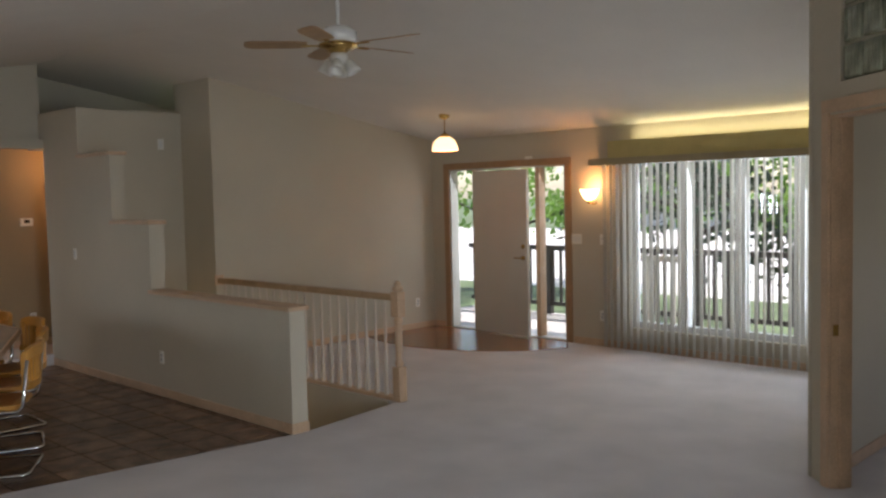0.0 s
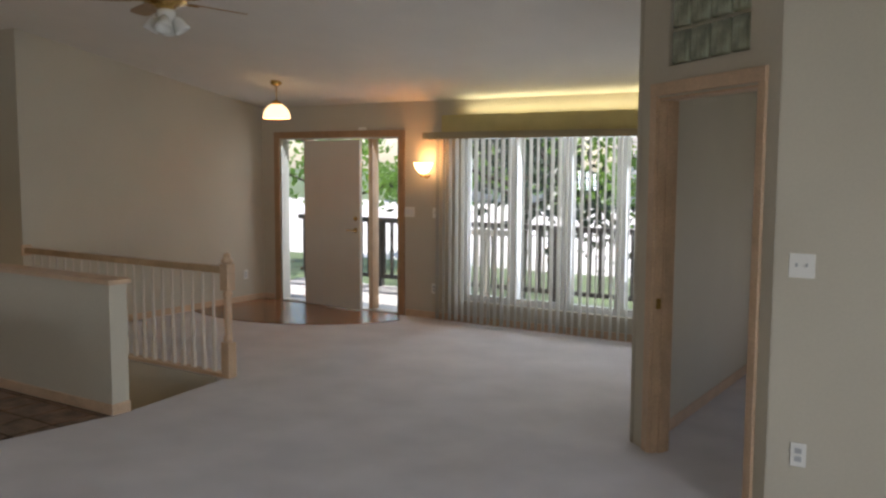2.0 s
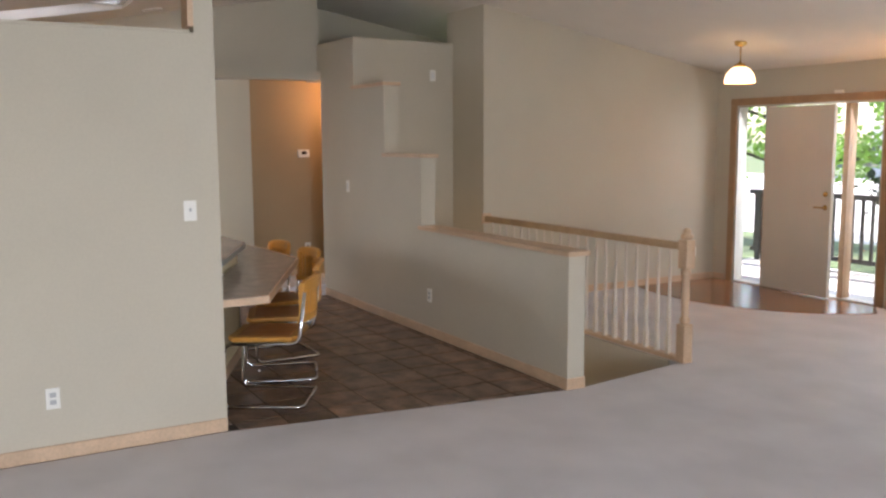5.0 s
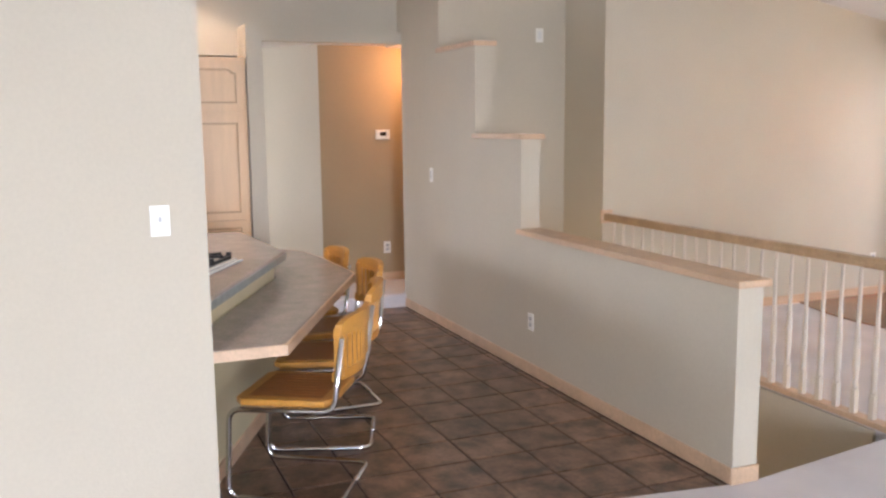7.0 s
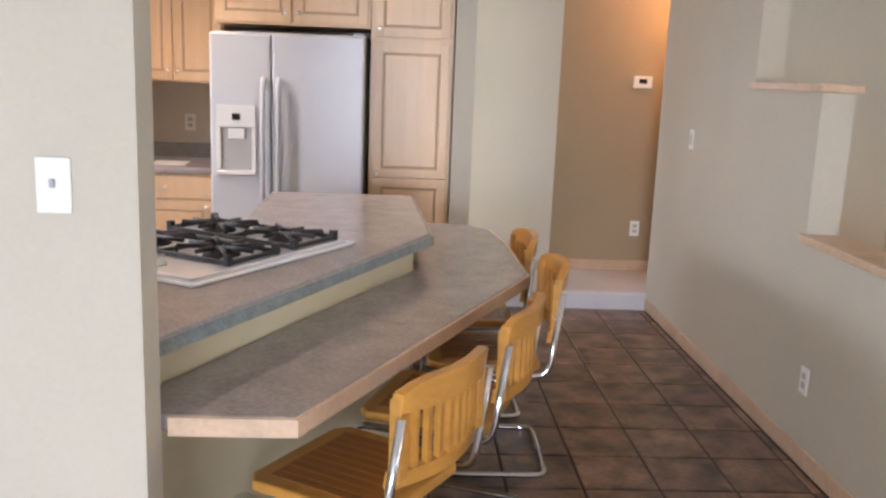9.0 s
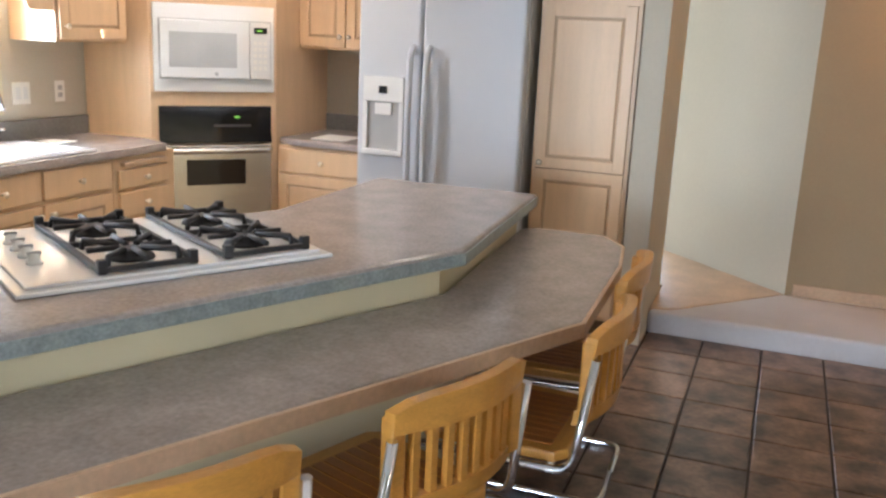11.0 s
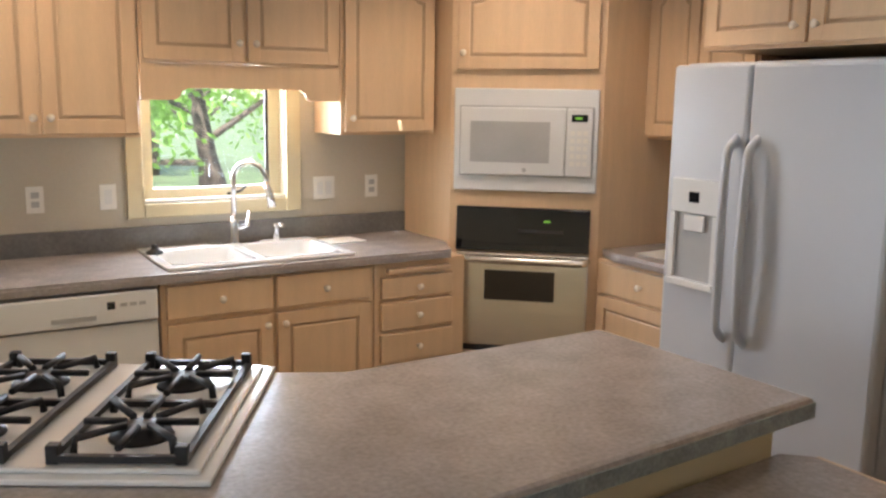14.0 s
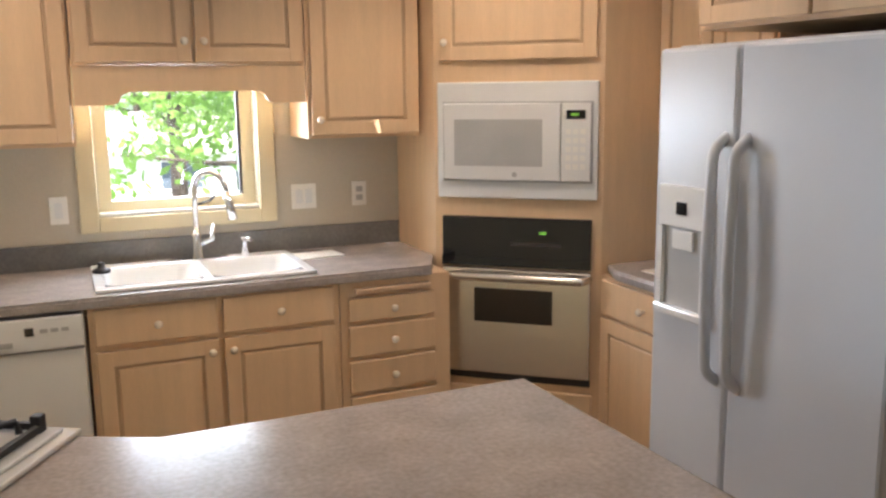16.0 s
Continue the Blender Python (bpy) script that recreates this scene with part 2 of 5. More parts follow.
def box(bm, x0, x1, y0, y1, z0, z1, bev=0.0):
    vs = [bm.verts.new((x, y, z)) for z in (z0, z1) for x, y in ((x0, y0), (x1, y0), (x1, y1), (x0, y1))]
    fs = [(3, 2, 1, 0), (4, 5, 6, 7), (0, 1, 5, 4), (1, 2, 6, 5), (2, 3, 7, 6), (3, 0, 4, 7)]
    faces = [bm.faces.new([vs[i] for i in f]) for f in fs]
    if (x1 < x0) ^ (y1 < y0) ^ (z1 < z0):
        bmesh.ops.reverse_faces(bm, faces=faces)
    if bev:
        bmesh.ops.bevel(bm, geom=list({e for f in faces for e in f.edges}), offset=bev, segments=2, affect="EDGES", profile=0.5)
    return bm


def prism(bm, pts, z0, z1, axis="z", bev=0.0):
    """Extrudes a polygon; axis y: points are (x, z) and z0, z1 lie along y."""
    def at(p, h):
        return (p[0], p[1], h) if axis == "z" else (p[0], h, p[1]) if axis == "y" else (h, p[0], p[1])
    a, b = [bm.verts.new(at(p, z0)) for p in pts], [bm.verts.new(at(p, z1)) for p in pts]
    n = len(pts)
    faces = [bm.faces.new(a[::-1]), bm.faces.new(b)] + [bm.faces.new((a[i], a[(i + 1) % n], b[(i + 1) % n], b[i])) for i in range(n)]
    bmesh.ops.recalc_face_normals(bm, faces=faces)
    if bev:
        bmesh.ops.bevel(bm, geom=list({e for f in faces[:2] for e in f.edges}), offset=bev, segments=2, affect="EDGES", profile=0.5)
    return bm


def tube(bm, pts, r, seg=10, caps=True):
    pts = [Vector(p) for p in pts]
    rs = r if isinstance(r, (list, tuple)) else [r] * len(pts)
    rings, ref = [], None
    for i, p in enumerate(pts):
        d = (pts[min(i + 1, len(pts) - 1)] - pts[max(i - 1, 0)]).normalized()
        if ref is None:
            ref = d.orthogonal().normalized()
        ref = (ref - d * ref.dot(d)).normalized()
        s = d.cross(ref)
        rings.append([bm.verts.new(p + (ref * math.cos(a) + s * math.sin(a)) * rs[i]) for a in (2 * math.pi * k / seg for k in range(seg))])
    for a, b in zip(rings, rings[1:]):
        for k in range(seg):
            f = bm.faces.new((a[k], a[(k + 1) % seg], b[(k + 1) % seg], b[k]))
            f.smooth = True
    if caps:
        bm.faces.new(rings[0][::-1]), bm.faces.new(rings[-1])
    return bm


def rounded(pts, r, n=5):
    """A polyline with its inner corners rounded."""
    pts = [Vector(p) for p in pts]
    out = [pts[0]]
    for a, b, c in zip(pts, pts[1:], pts[2:]):
        u, v = (a - b).normalized(), (c - b).normalized()
        p, q = b + u * r, b + v * r
        for k in range(n + 1):
            t = k / n
            out.append(p * (1 - t) ** 2 + b * 2 * t * (1 - t) + q * t * t)
    return out + [pts[-1]]


def lathe(bm, prof, seg=24, at=(0, 0, 0)):
    rings = [[bm.verts.new((at[0] + r * math.cos(a), at[1] + r * math.sin(a), at[2] + z)) for a in (2 * math.pi * k / seg for k in range(seg))] for r, z in prof]
    for a, b in zip(rings, rings[1:]):
        for k in range(seg):
            f = bm.faces.new((a[k], a[(k + 1) % seg], b[(k + 1) % seg], b[k]))
            f.smooth = True
    bm.faces.new(rings[0][::-1]), bm.faces.new(rings[-1])
    return bm


def part(name, bm, material, parent=None, label=""):
    bmesh.ops.recalc_face_normals(bm, faces=bm.faces)
    me = bpy.data.meshes.new(name)
    bm.to_mesh(me)
    bm.free()
    me.materials.append(material)
    ob = new(name, me)
    ob.parent = parent
    return tagged(ob, label)


def thing(name, m, label, category, group="", kind=""):
    ob = new(name)
    ob.empty_display_size = 0.1
    ob.matrix_world = m
    return tagged(ob, label, category, group, kind)


def B(*a, bev=0.0):
    return box(bmesh.new(), *a, bev=bev)


def setting(name, bm, material, label, category):
    return tagged(part(name, bm, material), label, category, kind="structure")


# ---- floors ----
DW, KW = 8.33, 3.79   # front wall, half wall face
EX0, EY0, EX1 = -4.45, 1.53, -4.135   # slanting edge between carpet and tiles
bm = bmesh.new()
prism(bm, [(-4.455, -1.7), (4.0, -1.7), (4.0, DW + 0.2), (-7.15, DW + 0.2), (-7.15, 5.0), (-4.29, 5.0), (-4.13, 3.93), (EX1, KW), (EX0, EY0)], -0.25, 0)
setting("floor", bm, M_CARPET, "pale beige-grey cut-pile carpet over the living room", "carpet")
bm = bmesh.new()
prism(bm, [(-8.98, -0.735), (-4.456, -0.735), (EX0, EY0), (EX1, KW), (-8.98, KW)], -0.25, -0.006)
tile_floor = setting("floor_kitchen", bm, M_GROUT, "dark grout bed under brown slate-look kitchen tiles", "floor")
bm = bmesh.new()
box(bm, -12.1, -8.53, 2.503, 6.0, -0.25, 0.12, bev=0.022)
setting("floor_hall", bm, M_CARPET, "pale carpet wrapped over the step up to the back hall", "carpet")
prism(bm := bmesh.new(), [(-9.27, 3.20), (-8.60, 2.62), (-8.57, 2.505), (-9.10, 2.505), (-9.10, -0.8), (-12.0, -0.8), (-12.0, 2.38), (-10.1, 2.38)], 0.02, 0.126)
setting("floor_hall_wood", bm, M_TRIM, "light wood floor strip in the back hall", "floor")
pts = [(-4.95, DW)] + [(-6.35 + 1.75 * math.cos(a), 8.55 - 1.60 * math.sin(a)) for a in [0.35 + k * 0.11 for k in range(15)]] + [(-7.15, 7.12), (-7.15, DW)]
setting("floor_entry", prism(bmesh.new(), pts, 0.0, 0.008), M_PLANK, "glossy oak plank floor with curved edge at the front door", "floor")

# ---- ceilings ----
RZ, RY, SL = 3.28, 3.8, 0.175


def ceil_z(y):
    return RZ - SL * abs(y - RY)


def slope(bm, x0, x1, y0, y1, t=0.2):
    prism(bm, [(y0, ceil_z(y0)), (y1, ceil_z(y1)), (y1, ceil_z(y1) + t), (y0, ceil_z(y0) + t)], x0, x1, axis="x")


bm = bmesh.new()
slope(bm, -12.5, 4.2, RY, DW + 0.2)
SK = (-7.95, -7.25, 0.25, 1.65)   # skylight opening
slope(bm, -12.5, SK[0], -1.9, RY)
slope(bm, SK[1], 4.2, -1.9, RY)
slope(bm, SK[0], SK[1], -1.9, SK[2])
slope(bm, SK[0], SK[1], SK[3], RY)
setting("ceiling", bm, M_CEIL, "off-white textured vaulted ceiling with a ridge", "ceiling")
bm = bmesh.new()
box(bm, -12.1, -8.65, 2.5, 6.0, 2.40, 2.46)
box(bm, -12.1, -9.12, -0.9, 2.5, 2.40, 2.46)
setting("ceiling_hall", bm, M_CEIL, "flat ceiling of the back hall with a ledge above", "ceiling")
sk = thing("skylight", pose((SK[0] + SK[1]) / 2, (SK[2] + SK[3]) / 2, ceil_z(0.95) + 0.2), "white-framed skylight pane in the kitchen ceiling", "skylight", kind="structure")
bm = bmesh.new()
w, d = SK[1] - SK[0], SK[3] - SK[2]
box(bm, -w / 2, w / 2, -d / 2, -d / 2 + 0.05, -0.05, 0.12), box(bm, -w / 2, w / 2, d / 2 - 0.05, d / 2, -0.05, 0.16)
box(bm, -w / 2, -w / 2 + 0.05, -d / 2 + 0.05, d / 2 - 0.05, -0.05, 0.12), box(bm, w / 2 - 0.05, w / 2, -d / 2 + 0.05, d / 2 - 0.05, -0.05, 0.12)
part("window_frame", bm, M_WHITE, sk)
part("pane", B(-w / 2 - 0.02, w / 2 + 0.02, -d / 2 - 0.02, d / 2 + 0.02, 0.165, 0.172), M_DOME, sk, "translucent white dome")

# ---- walls ----


def wall_holes(axis, face, back, a0, a1, z0, z1, holes):
    """A wall slab along x (axis y) or y (axis x) with rectangular holes (a0, a1, z0, z1)."""
    bm = bmesh.new()
    cuts = sorted({a0, a1, *[h[0] for h in holes], *[h[1] for h in holes]})
    for c0, c1 in zip(cuts, cuts[1:]):
        spans, z = [], z0
        for h in sorted([h for h in holes if h[0] <= c0 + 1e-6 and h[1] >= c1 - 1e-6], key=lambda h: h[2]):
            if h[2] > z:
                spans.append((z, h[2]))
            z = h[3]
        if z < z1:
            spans.append((z, z1))
        for s0, s1 in spans:
            if axis == "y":
                box(bm, c0, c1, face, back, s0, s1)
            else:
                box(bm, face, back, c0, c1, s0, s1)
    return bm


DOOR = (-6.86, -4.93, 0.0, 2.12)
WIN = (-4.10, -1.02, 0.24, 2.14)
setting("wall_north", wall_holes("y", DW, DW + 0.16, -7.3, 4.0, -0.2, 2.7, [DOOR, WIN, (0.7, 2.5, 0.7, 2.0)]), M_WALL, "warm beige painted front wall with door and window openings", "wall")
bm = bmesh.new()
box(bm, -7.28, -7.15, 5.0, DW, -1.6, 3.3)
setting("wall_west", bm, M_WALL, "tall beige painted wall beside the stairwell", "wall")
bm = bmesh.new()
box(bm, -7.90, -7.28, 5.0, 5.13, -1.6, 3.3)
box(bm, -7.90, -7.78, KW + 0.14, 5.0, -1.6, 2.74)
setting("wall_stairwell", bm, M_WALL, "beige painted return walls closing the stairwell", "wall")
setting("ledge_top", B(-9.0, -7.90, KW + 0.14, 5.13, 2.66, 2.74), M_WALL, "dusky flat ledge above the closet by the stairwell", "ledge")
# stepped half wall
bm = bmesh.new()
prism(bm, [(-4.13, -0.05), (-4.13, 0.925), (-6.25, 0.925), (-6.25, 1.555), (-6.98, 1.555), (-6.98, 2.22), (-7.68, 2.22), (-7.68, 2.74), (-9.0, 2.74), (-9.0, 2.362), (-8.57, 2.362), (-8.57, -0.05)], KW, KW + 0.14, axis="y")
setting("wall_half", bm, M_WALL, "beige stepped half wall between kitchen and stairs", "half wall")
bm = bmesh.new()
box(bm, -6.28, -4.10, KW - 0.025, KW + 0.165, 0.925, 0.96, bev=0.006)
setting("trim_cap_low", bm, M_TRIM, "light oak cap board on the low half wall", "cap board")
setting("trim_cap_mid", box(bmesh.new(), -7.0, -6.22, KW - 0.025, KW + 0.165, 1.555, 1.59, bev=0.006), M_TRIM, "light oak cap board on the middle step", "cap board")
setting("trim_cap_high", box(bmesh.new(), -7.70, -6.95, KW - 0.025, KW + 0.165, 2.22, 2.255, bev=0.006), M_TRIM, "light oak cap board on the upper step", "cap board")
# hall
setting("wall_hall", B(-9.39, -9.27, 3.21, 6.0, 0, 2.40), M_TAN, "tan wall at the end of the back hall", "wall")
prism(bm := bmesh.new(), [(-9.27, 3.21), (-10.1, 2.355), (-12.0, 2.355), (-12.0, 2.475), (-10.15, 2.475), (-9.39, 3.26)], 0, 2.40)
setting("wall_hall_angled", bm, M_WALL, "pale angled wall of the back hall", "wall")
setting("wall_hall_east", B(-8.57, -8.47, KW + 0.142, 4.72, 0, 2.65), M_WALL, "beige closet wall along the back hall", "wall")
setting("wall_hall_north", B(-9.268, -8.572, 4.6, 4.7, 0, 2.398), M_WALL, "beige wall closing the back hall", "wall")
setting("wall_hall_end", wall_holes("x", -12.0, -12.12, -0.9, 2.6, 0, 2.40, [(0.9, 2.35, 0.45, 2.05)]), M_WALL, "beige wall far inside the back hall", "wall")
bm = bmesh.new()
box(bm, -9.12, -8.98, -0.735, 2.37, 0, 2.233)
setting("wall_kitchen_west", bm, M_WALL, "beige kitchen wall behind the fridge", "wall")
setting("wall_hall_return", B(-9.0, -8.26, 2.37, 2.50, 0, 2.46), M_WALL, "beige wall end between pantry and hall opening", "wall")
setting("wall_hall_header", B(-8.64, -8.55, 2.502, KW - 0.002, 2.36, 2.46), M_WALL, "beige header above the hall opening", "wall")
setting("wall_pantry_soffit", B(-9.12, -8.62, -0.735, 2.368, 2.237, 2.46), M_WALL, "beige soffit above the pantry and fridge cabinets", "wall")
setting("wall_gable", wall_holes("x", -8.67, -8.77, -1.9, KW + 0.02, 2.464, 3.5, []), M_WALL, "shaded beige gable wall above the hall ledge", "wall")
setting("wall_gable_far", B(-9.4, -9.3, KW, 8.5, 2.40, 3.5), M_WALL, "shaded beige wall above the closet ledge", "wall")
# Hole added out of view for the lamp south of the hall.
setting("wall_hall_south", wall_holes("y", -0.75, -0.9, -12.1, -9.12, 0, 2.4, [(-11.0, -10.0, 0.1, 2.05)]), M_WALL, "beige wall of the back hall", "wall")
KWIN = (-7.12, -6.44, 1.13, 1.78)
# The second hole is added only for the fill lamp.
setting("wall_south", wall_holes("y", -0.735, -0.90, -9.2, -4.47, -0.1, 2.7, [KWIN, (-5.35, -4.75, 0.9, 2.1)]), M_WALL, "beige kitchen wall with a window over the sink", "wall")
# partition with a clerestory opening
bm = bmesh.new()
box(bm, -4.59, -4.47, -1.7, 1.53, 0, 2.31)
box(bm, -4.59, -4.47, 1.42, 1.53, 2.31, 2.95)
setting("wall_partition", bm, M_WALL, "pale painted partition with an open upper part", "wall")
bm = bmesh.new()
box(bm, -4.60, -4.46, 1.385, 1.42, 2.345, 2.9, bev=0.004)
setting("trim_partition_post", bm, M_TRIM, "oak trim post lining the upper opening", "trim")
setting("trim_partition_sill", box(bmesh.new(), -4.62, -4.475, -1.69, 1.40, 2.312, 2.328), M_WALL, "painted sill on the partition opening", "sill")
# den corner
ANG = math.radians(-40.8)
setting("wall_den_side", B(-0.885, -0.767, 5.30, DW, 0, 3.1), M_WALL, "beige wall dividing the den from the living room", "wall")
den = pose(-0.945, 5.336, 0, 0, 0, math.degrees(ANG))
bm = wall_holes("y", 0, 0.12, 0.075, 1.433, 0, 3.2, [(0.292, 1.288, 0, 2.17), (0.40, 1.18, 2.345, 2.96)])
bm.transform(den)
bm2 = tube(bmesh.new(), [(-0.858, 5.318, 0), (-0.858, 5.318, 3.1)], 0.05, 16)
setting("wall_den_corner", bm2, M_WALL, "rounded plaster corner beside the den doorway", "wall")
setting("wall_den_door", bm, M_WALL, "angled beige wall with the den doorway", "wall")
bm = bmesh.new()
e = den @ Vector((1.433, 0, 0))
box(bm, e.x + 0.004, 4.0, e.y, e.y + 0.12, 0, 3.3)
setting("wall_den_front", bm, M_WALL, "beige wall beside the den doorway with switches", "wall")
setting("wall_east", wall_holes("x", 4.0, 4.15, -1.9, 8.6, -0.1, 3.4, [(-1.2, 2.2, 0.05, 2.15)]), M_WALL, "beige wall with a wide patio opening", "wall")
setting("wall_south_living", wall_holes("y", -1.7, -1.85, -4.6, 4.0, -0.1, 2.6, []), M_WALL, "plain beige wall closing the living room", "wall")

# ---- baseboards ----


def baseboard(name, x0, x1, y0, y1):
    setting(name, box(bmesh.new(), x0, x1, y0, y1, 0.0, 0.082, bev=0.006), M_TRIM, "light oak baseboard along the wall", "baseboard")


baseboard("baseboard_half_wall", -8.525, -4.12, KW - 0.014, KW - 0.001)
baseboard("baseboard_half_end", -4.129, -4.115, KW - 0.014, KW + 0.145)
baseboard("baseboard_partition", -4.469, -4.455, -1.68, 1.53)
baseboard("baseboard_north", -4.85, -1.0, DW - 0.014, DW - 0.001)
baseboard("baseboard_north_left", -7.14, -6.95, DW - 0.014, DW - 0.001)
baseboard("baseboard_west", -7.149, -7.135, 5.1, DW - 0.02)
baseboard("baseboard_den", -0.766, -0.752, 5.42, DW)
setting("baseboard_hall", box(bmesh.new(), -9.269, -9.255, 3.25, 4.59, 0.12, 0.20, bev=0.006), M_TRIM, "light oak baseboard along the hall wall", "baseboard")
baseboard("baseboard_den_side", -0.900, -0.886, 5.33, DW)

# ---- stairs going down ----
st = thing("staircase", pose(-4.17, 4.48, 0), "carpeted stairs going down beside the half wall, coloured brown for shade", "stairs", kind="structure")
for k in range(6):
    part("step", box(bmesh.new(), -0.27 * (k + 1), -0.27 * k + 0.02, -0.52, 0.49, -0.185 * (k + 1) - 0.15, -0.185 * (k + 1), bev=0.01), M_SHADOW, st)
setting("wall_stair_liner", B(-7.77, -4.402, 4.975, 4.996, -1.6, -0.006), M_WALL, "beige wall below the stair rail", "wall")
setting("wall_stair_base", B(-7.78, -4.13, KW + 0.08, KW + 0.135, -1.6, -0.06), M_WALL, "beige wall below the half wall", "wall")
setting("floor_lower", B(-7.775, -4.6, 3.94, 4.97, -1.29, -1.11), M_CARPET, "carpeted lower landing", "floor")

# ---- stair railing ----
rail = thing("stair_railing", pose(-4.29, 5.03, 0), "light oak stair railing with cream turned balusters and a newel post", "railing")
bm = bmesh.new()
box(bm, -0.045, 0.045, -0.045, 0.045, 0, 0.30, bev=0.005)
lathe(bm, [(0.030, 0.30), (0.042, 0.33), (0.026, 0.36), (0.034, 0.50), (0.030, 0.66), (0.042, 0.70), (0.030, 0.73)], 12)
box(bm, -0.045, 0.045, -0.045, 0.045, 0.73, 0.95, bev=0.005)
lathe(bm, [(0.035, 0.95), (0.05, 0.965), (0.05, 0.985), (0.03, 1.0), (0.034, 1.02), (0.012, 1.04)], 12)
part("newel_post", bm, M_TRIM, rail)
bm = bmesh.new()
prism(bm, [(-0.03, 0.87), (0.03, 0.87), (0.032, 0.90), (0.024, 0.925), (-0.024, 0.925), (-0.032, 0.90)], -2.86, -0.04, axis="x", bev=0.004)
part("handrail", bm, M_RAIL, rail)
part("shoe_rail", box(bmesh.new(), -2.86, -0.045, -0.04, 0.04, 0.0, 0.035, bev=0.004), M_TRIM, rail)
part("rosette", box(bmesh.new(), -2.86, -2.84, -0.055, 0.055, 0.845, 0.955, bev=0.006), M_TRIM, rail)
bal = None
for k in range(21):
    x = -0.17 - k * 0.128
    if bal is None:
        bm = bmesh.new()
        box(bm, -0.016, 0.016, -0.016, 0.016, 0.03, 0.17)
        lathe(bm, [(0.014, 0.17), (0.021, 0.19), (0.013, 0.21), (0.019, 0.32), (0.013, 0.5), (0.009, 0.88)], 8)
        bal = part("baluster", bm, M_BALUSTER, rail, "cream painted turned baluster")
        bal.location = (x, 0, 0)
    else:
        b2 = new("baluster", bal.data)
        b2.parent, b2.location = rail, (x, 0, 0)

# ---- front door unit ----
fd = thing("door_1", pose(-5.895, DW, 0), "white front door with lever between two glazed sidelights in oak casing", "front door", kind="structure")
bm = bmesh.new()
box(bm, -1.03, -0.945, -0.02, 0.0, 0.0, 2.09, bev=0.004), box(bm, 0.945, 1.03, -0.02, 0.0, 0.0, 2.09, bev=0.004)
box(bm, -1.03, 1.03, -0.022, 0.0, 2.09, 2.17, bev=0.004)
part("casing", bm, M_OAKD, fd)
bm = bmesh.new()
box(bm, -0.965, -0.92, 0.0, 0.14, 0, 2.07), box(bm, 0.92, 0.965, 0.0, 0.14, 0, 2.07), box(bm, -0.965, 0.965, 0.0, 0.14, 2.071, 2.12)
box(bm, -0.92, 0.92, 0.0, 0.14, 0.0, 0.022)
part("jamb", bm, M_PORCH, fd)
for mx0, mx1, my in ((-0.53, -0.495, 0.0), (0.475, 0.535, 0.02)):
    part("mullion", B(mx0, mx1, my, 0.14, 0.023, 2.069), M_OAKD, fd, "brown mullion beside the sidelight")
sn = thing("door_sensor", pose(-5.465, DW - 0.022, 2.17), "small white alarm sensor on the front door casing", "sensor")
part("body", box(bmesh.new(), -0.05, 0.05, -0.03, 0.0, 0.0, 0.035, bev=0.005), M_PLATE, sn)
for sx0, sx1 in ((-0.92, -0.53), (0.535, 0.92)):
    p = part("pane", B(sx0, sx1, 0.06, 0.068, 0.03, 2.06), M_GLASS, fd)
    p.visible_shadow = False
leaf = part("door_leaf", box(bmesh.new(), 0, 0.965, -0.045, 0, 0.02, 2.055, bev=0.003), M_DOORW, fd, "white flush door leaf slightly ajar")
leaf.location, leaf.rotation_euler = (-0.50, 0.02, 0), (0, 0, radians(-6))
bm = bmesh.new()
lathe(bm, [(0.03, 0), (0.03, 0.01), (0.012, 0.02), (0.012, 0.05)], 12)
bm.transform(Matrix.Rotation(radians(90), 4, "X"))
box(bm, -0.11, 0.012, -0.06, -0.042, -0.008, 0.008, bev=0.003)
h = part("door_handle", bm, M_BRASS, leaf, "brass lever handle")
h.location = (0.90, -0.045, 0.98)
bm = bmesh.new()
lathe(bm, [(0.028, 0), (0.028, 0.012), (0.018, 0.022)], 14)
bm.transform(Matrix.Rotation(radians(90), 4, "X"))
h = part("deadbolt", bm, M_BRASS, leaf, "brass deadbolt")
h.location = (0.90, -0.045, 1.12)

# ---- front window, blinds, valance ----
fw = thing("window_1", pose(-2.56, DW + 0.06, 0), "white-framed front window with four tall panes", "window", kind="structure")
bm = bmesh.new()
xs = [WIN[0] + 2.56, -0.91, -0.27, 0.33, 0.93, WIN[1] + 2.56]
box(bm, xs[0], xs[-1], 0, 0.09, 0.24, 0.31), box(bm, xs[0], xs[-1], 0, 0.09, 2.07, 2.14)
box(bm, xs[0], xs[0] + 0.05, 0, 0.09, 0.31, 2.07), box(bm, xs[-1] - 0.05, xs[-1], 0, 0.09, 0.31, 2.07)
part("window_frame", bm, M_WHITE, fw)
for x in xs[1:-1]:
    part("mullion", B(x - 0.055, x + 0.055, -0.005, 0.095, 0.31, 2.07), M_WHITE, fw)
for x0, x1 in zip(xs, xs[1:]):
    p = part("pane", B(x0 + 0.05, x1 - 0.05, 0.04, 0.046, 0.31, 2.07), M_GLASS, fw)
    p.visible_shadow = False
vb = thing("vertical_blind", pose(-2.66, DW - 0.10, 0), "sheer off-white vertical blind with open vanes over the window", "blind")
part("head_rail", B(-1.72, 1.70, -0.03, 0.03, 2.05, 2.085), M_WHITE, vb)
vane = None
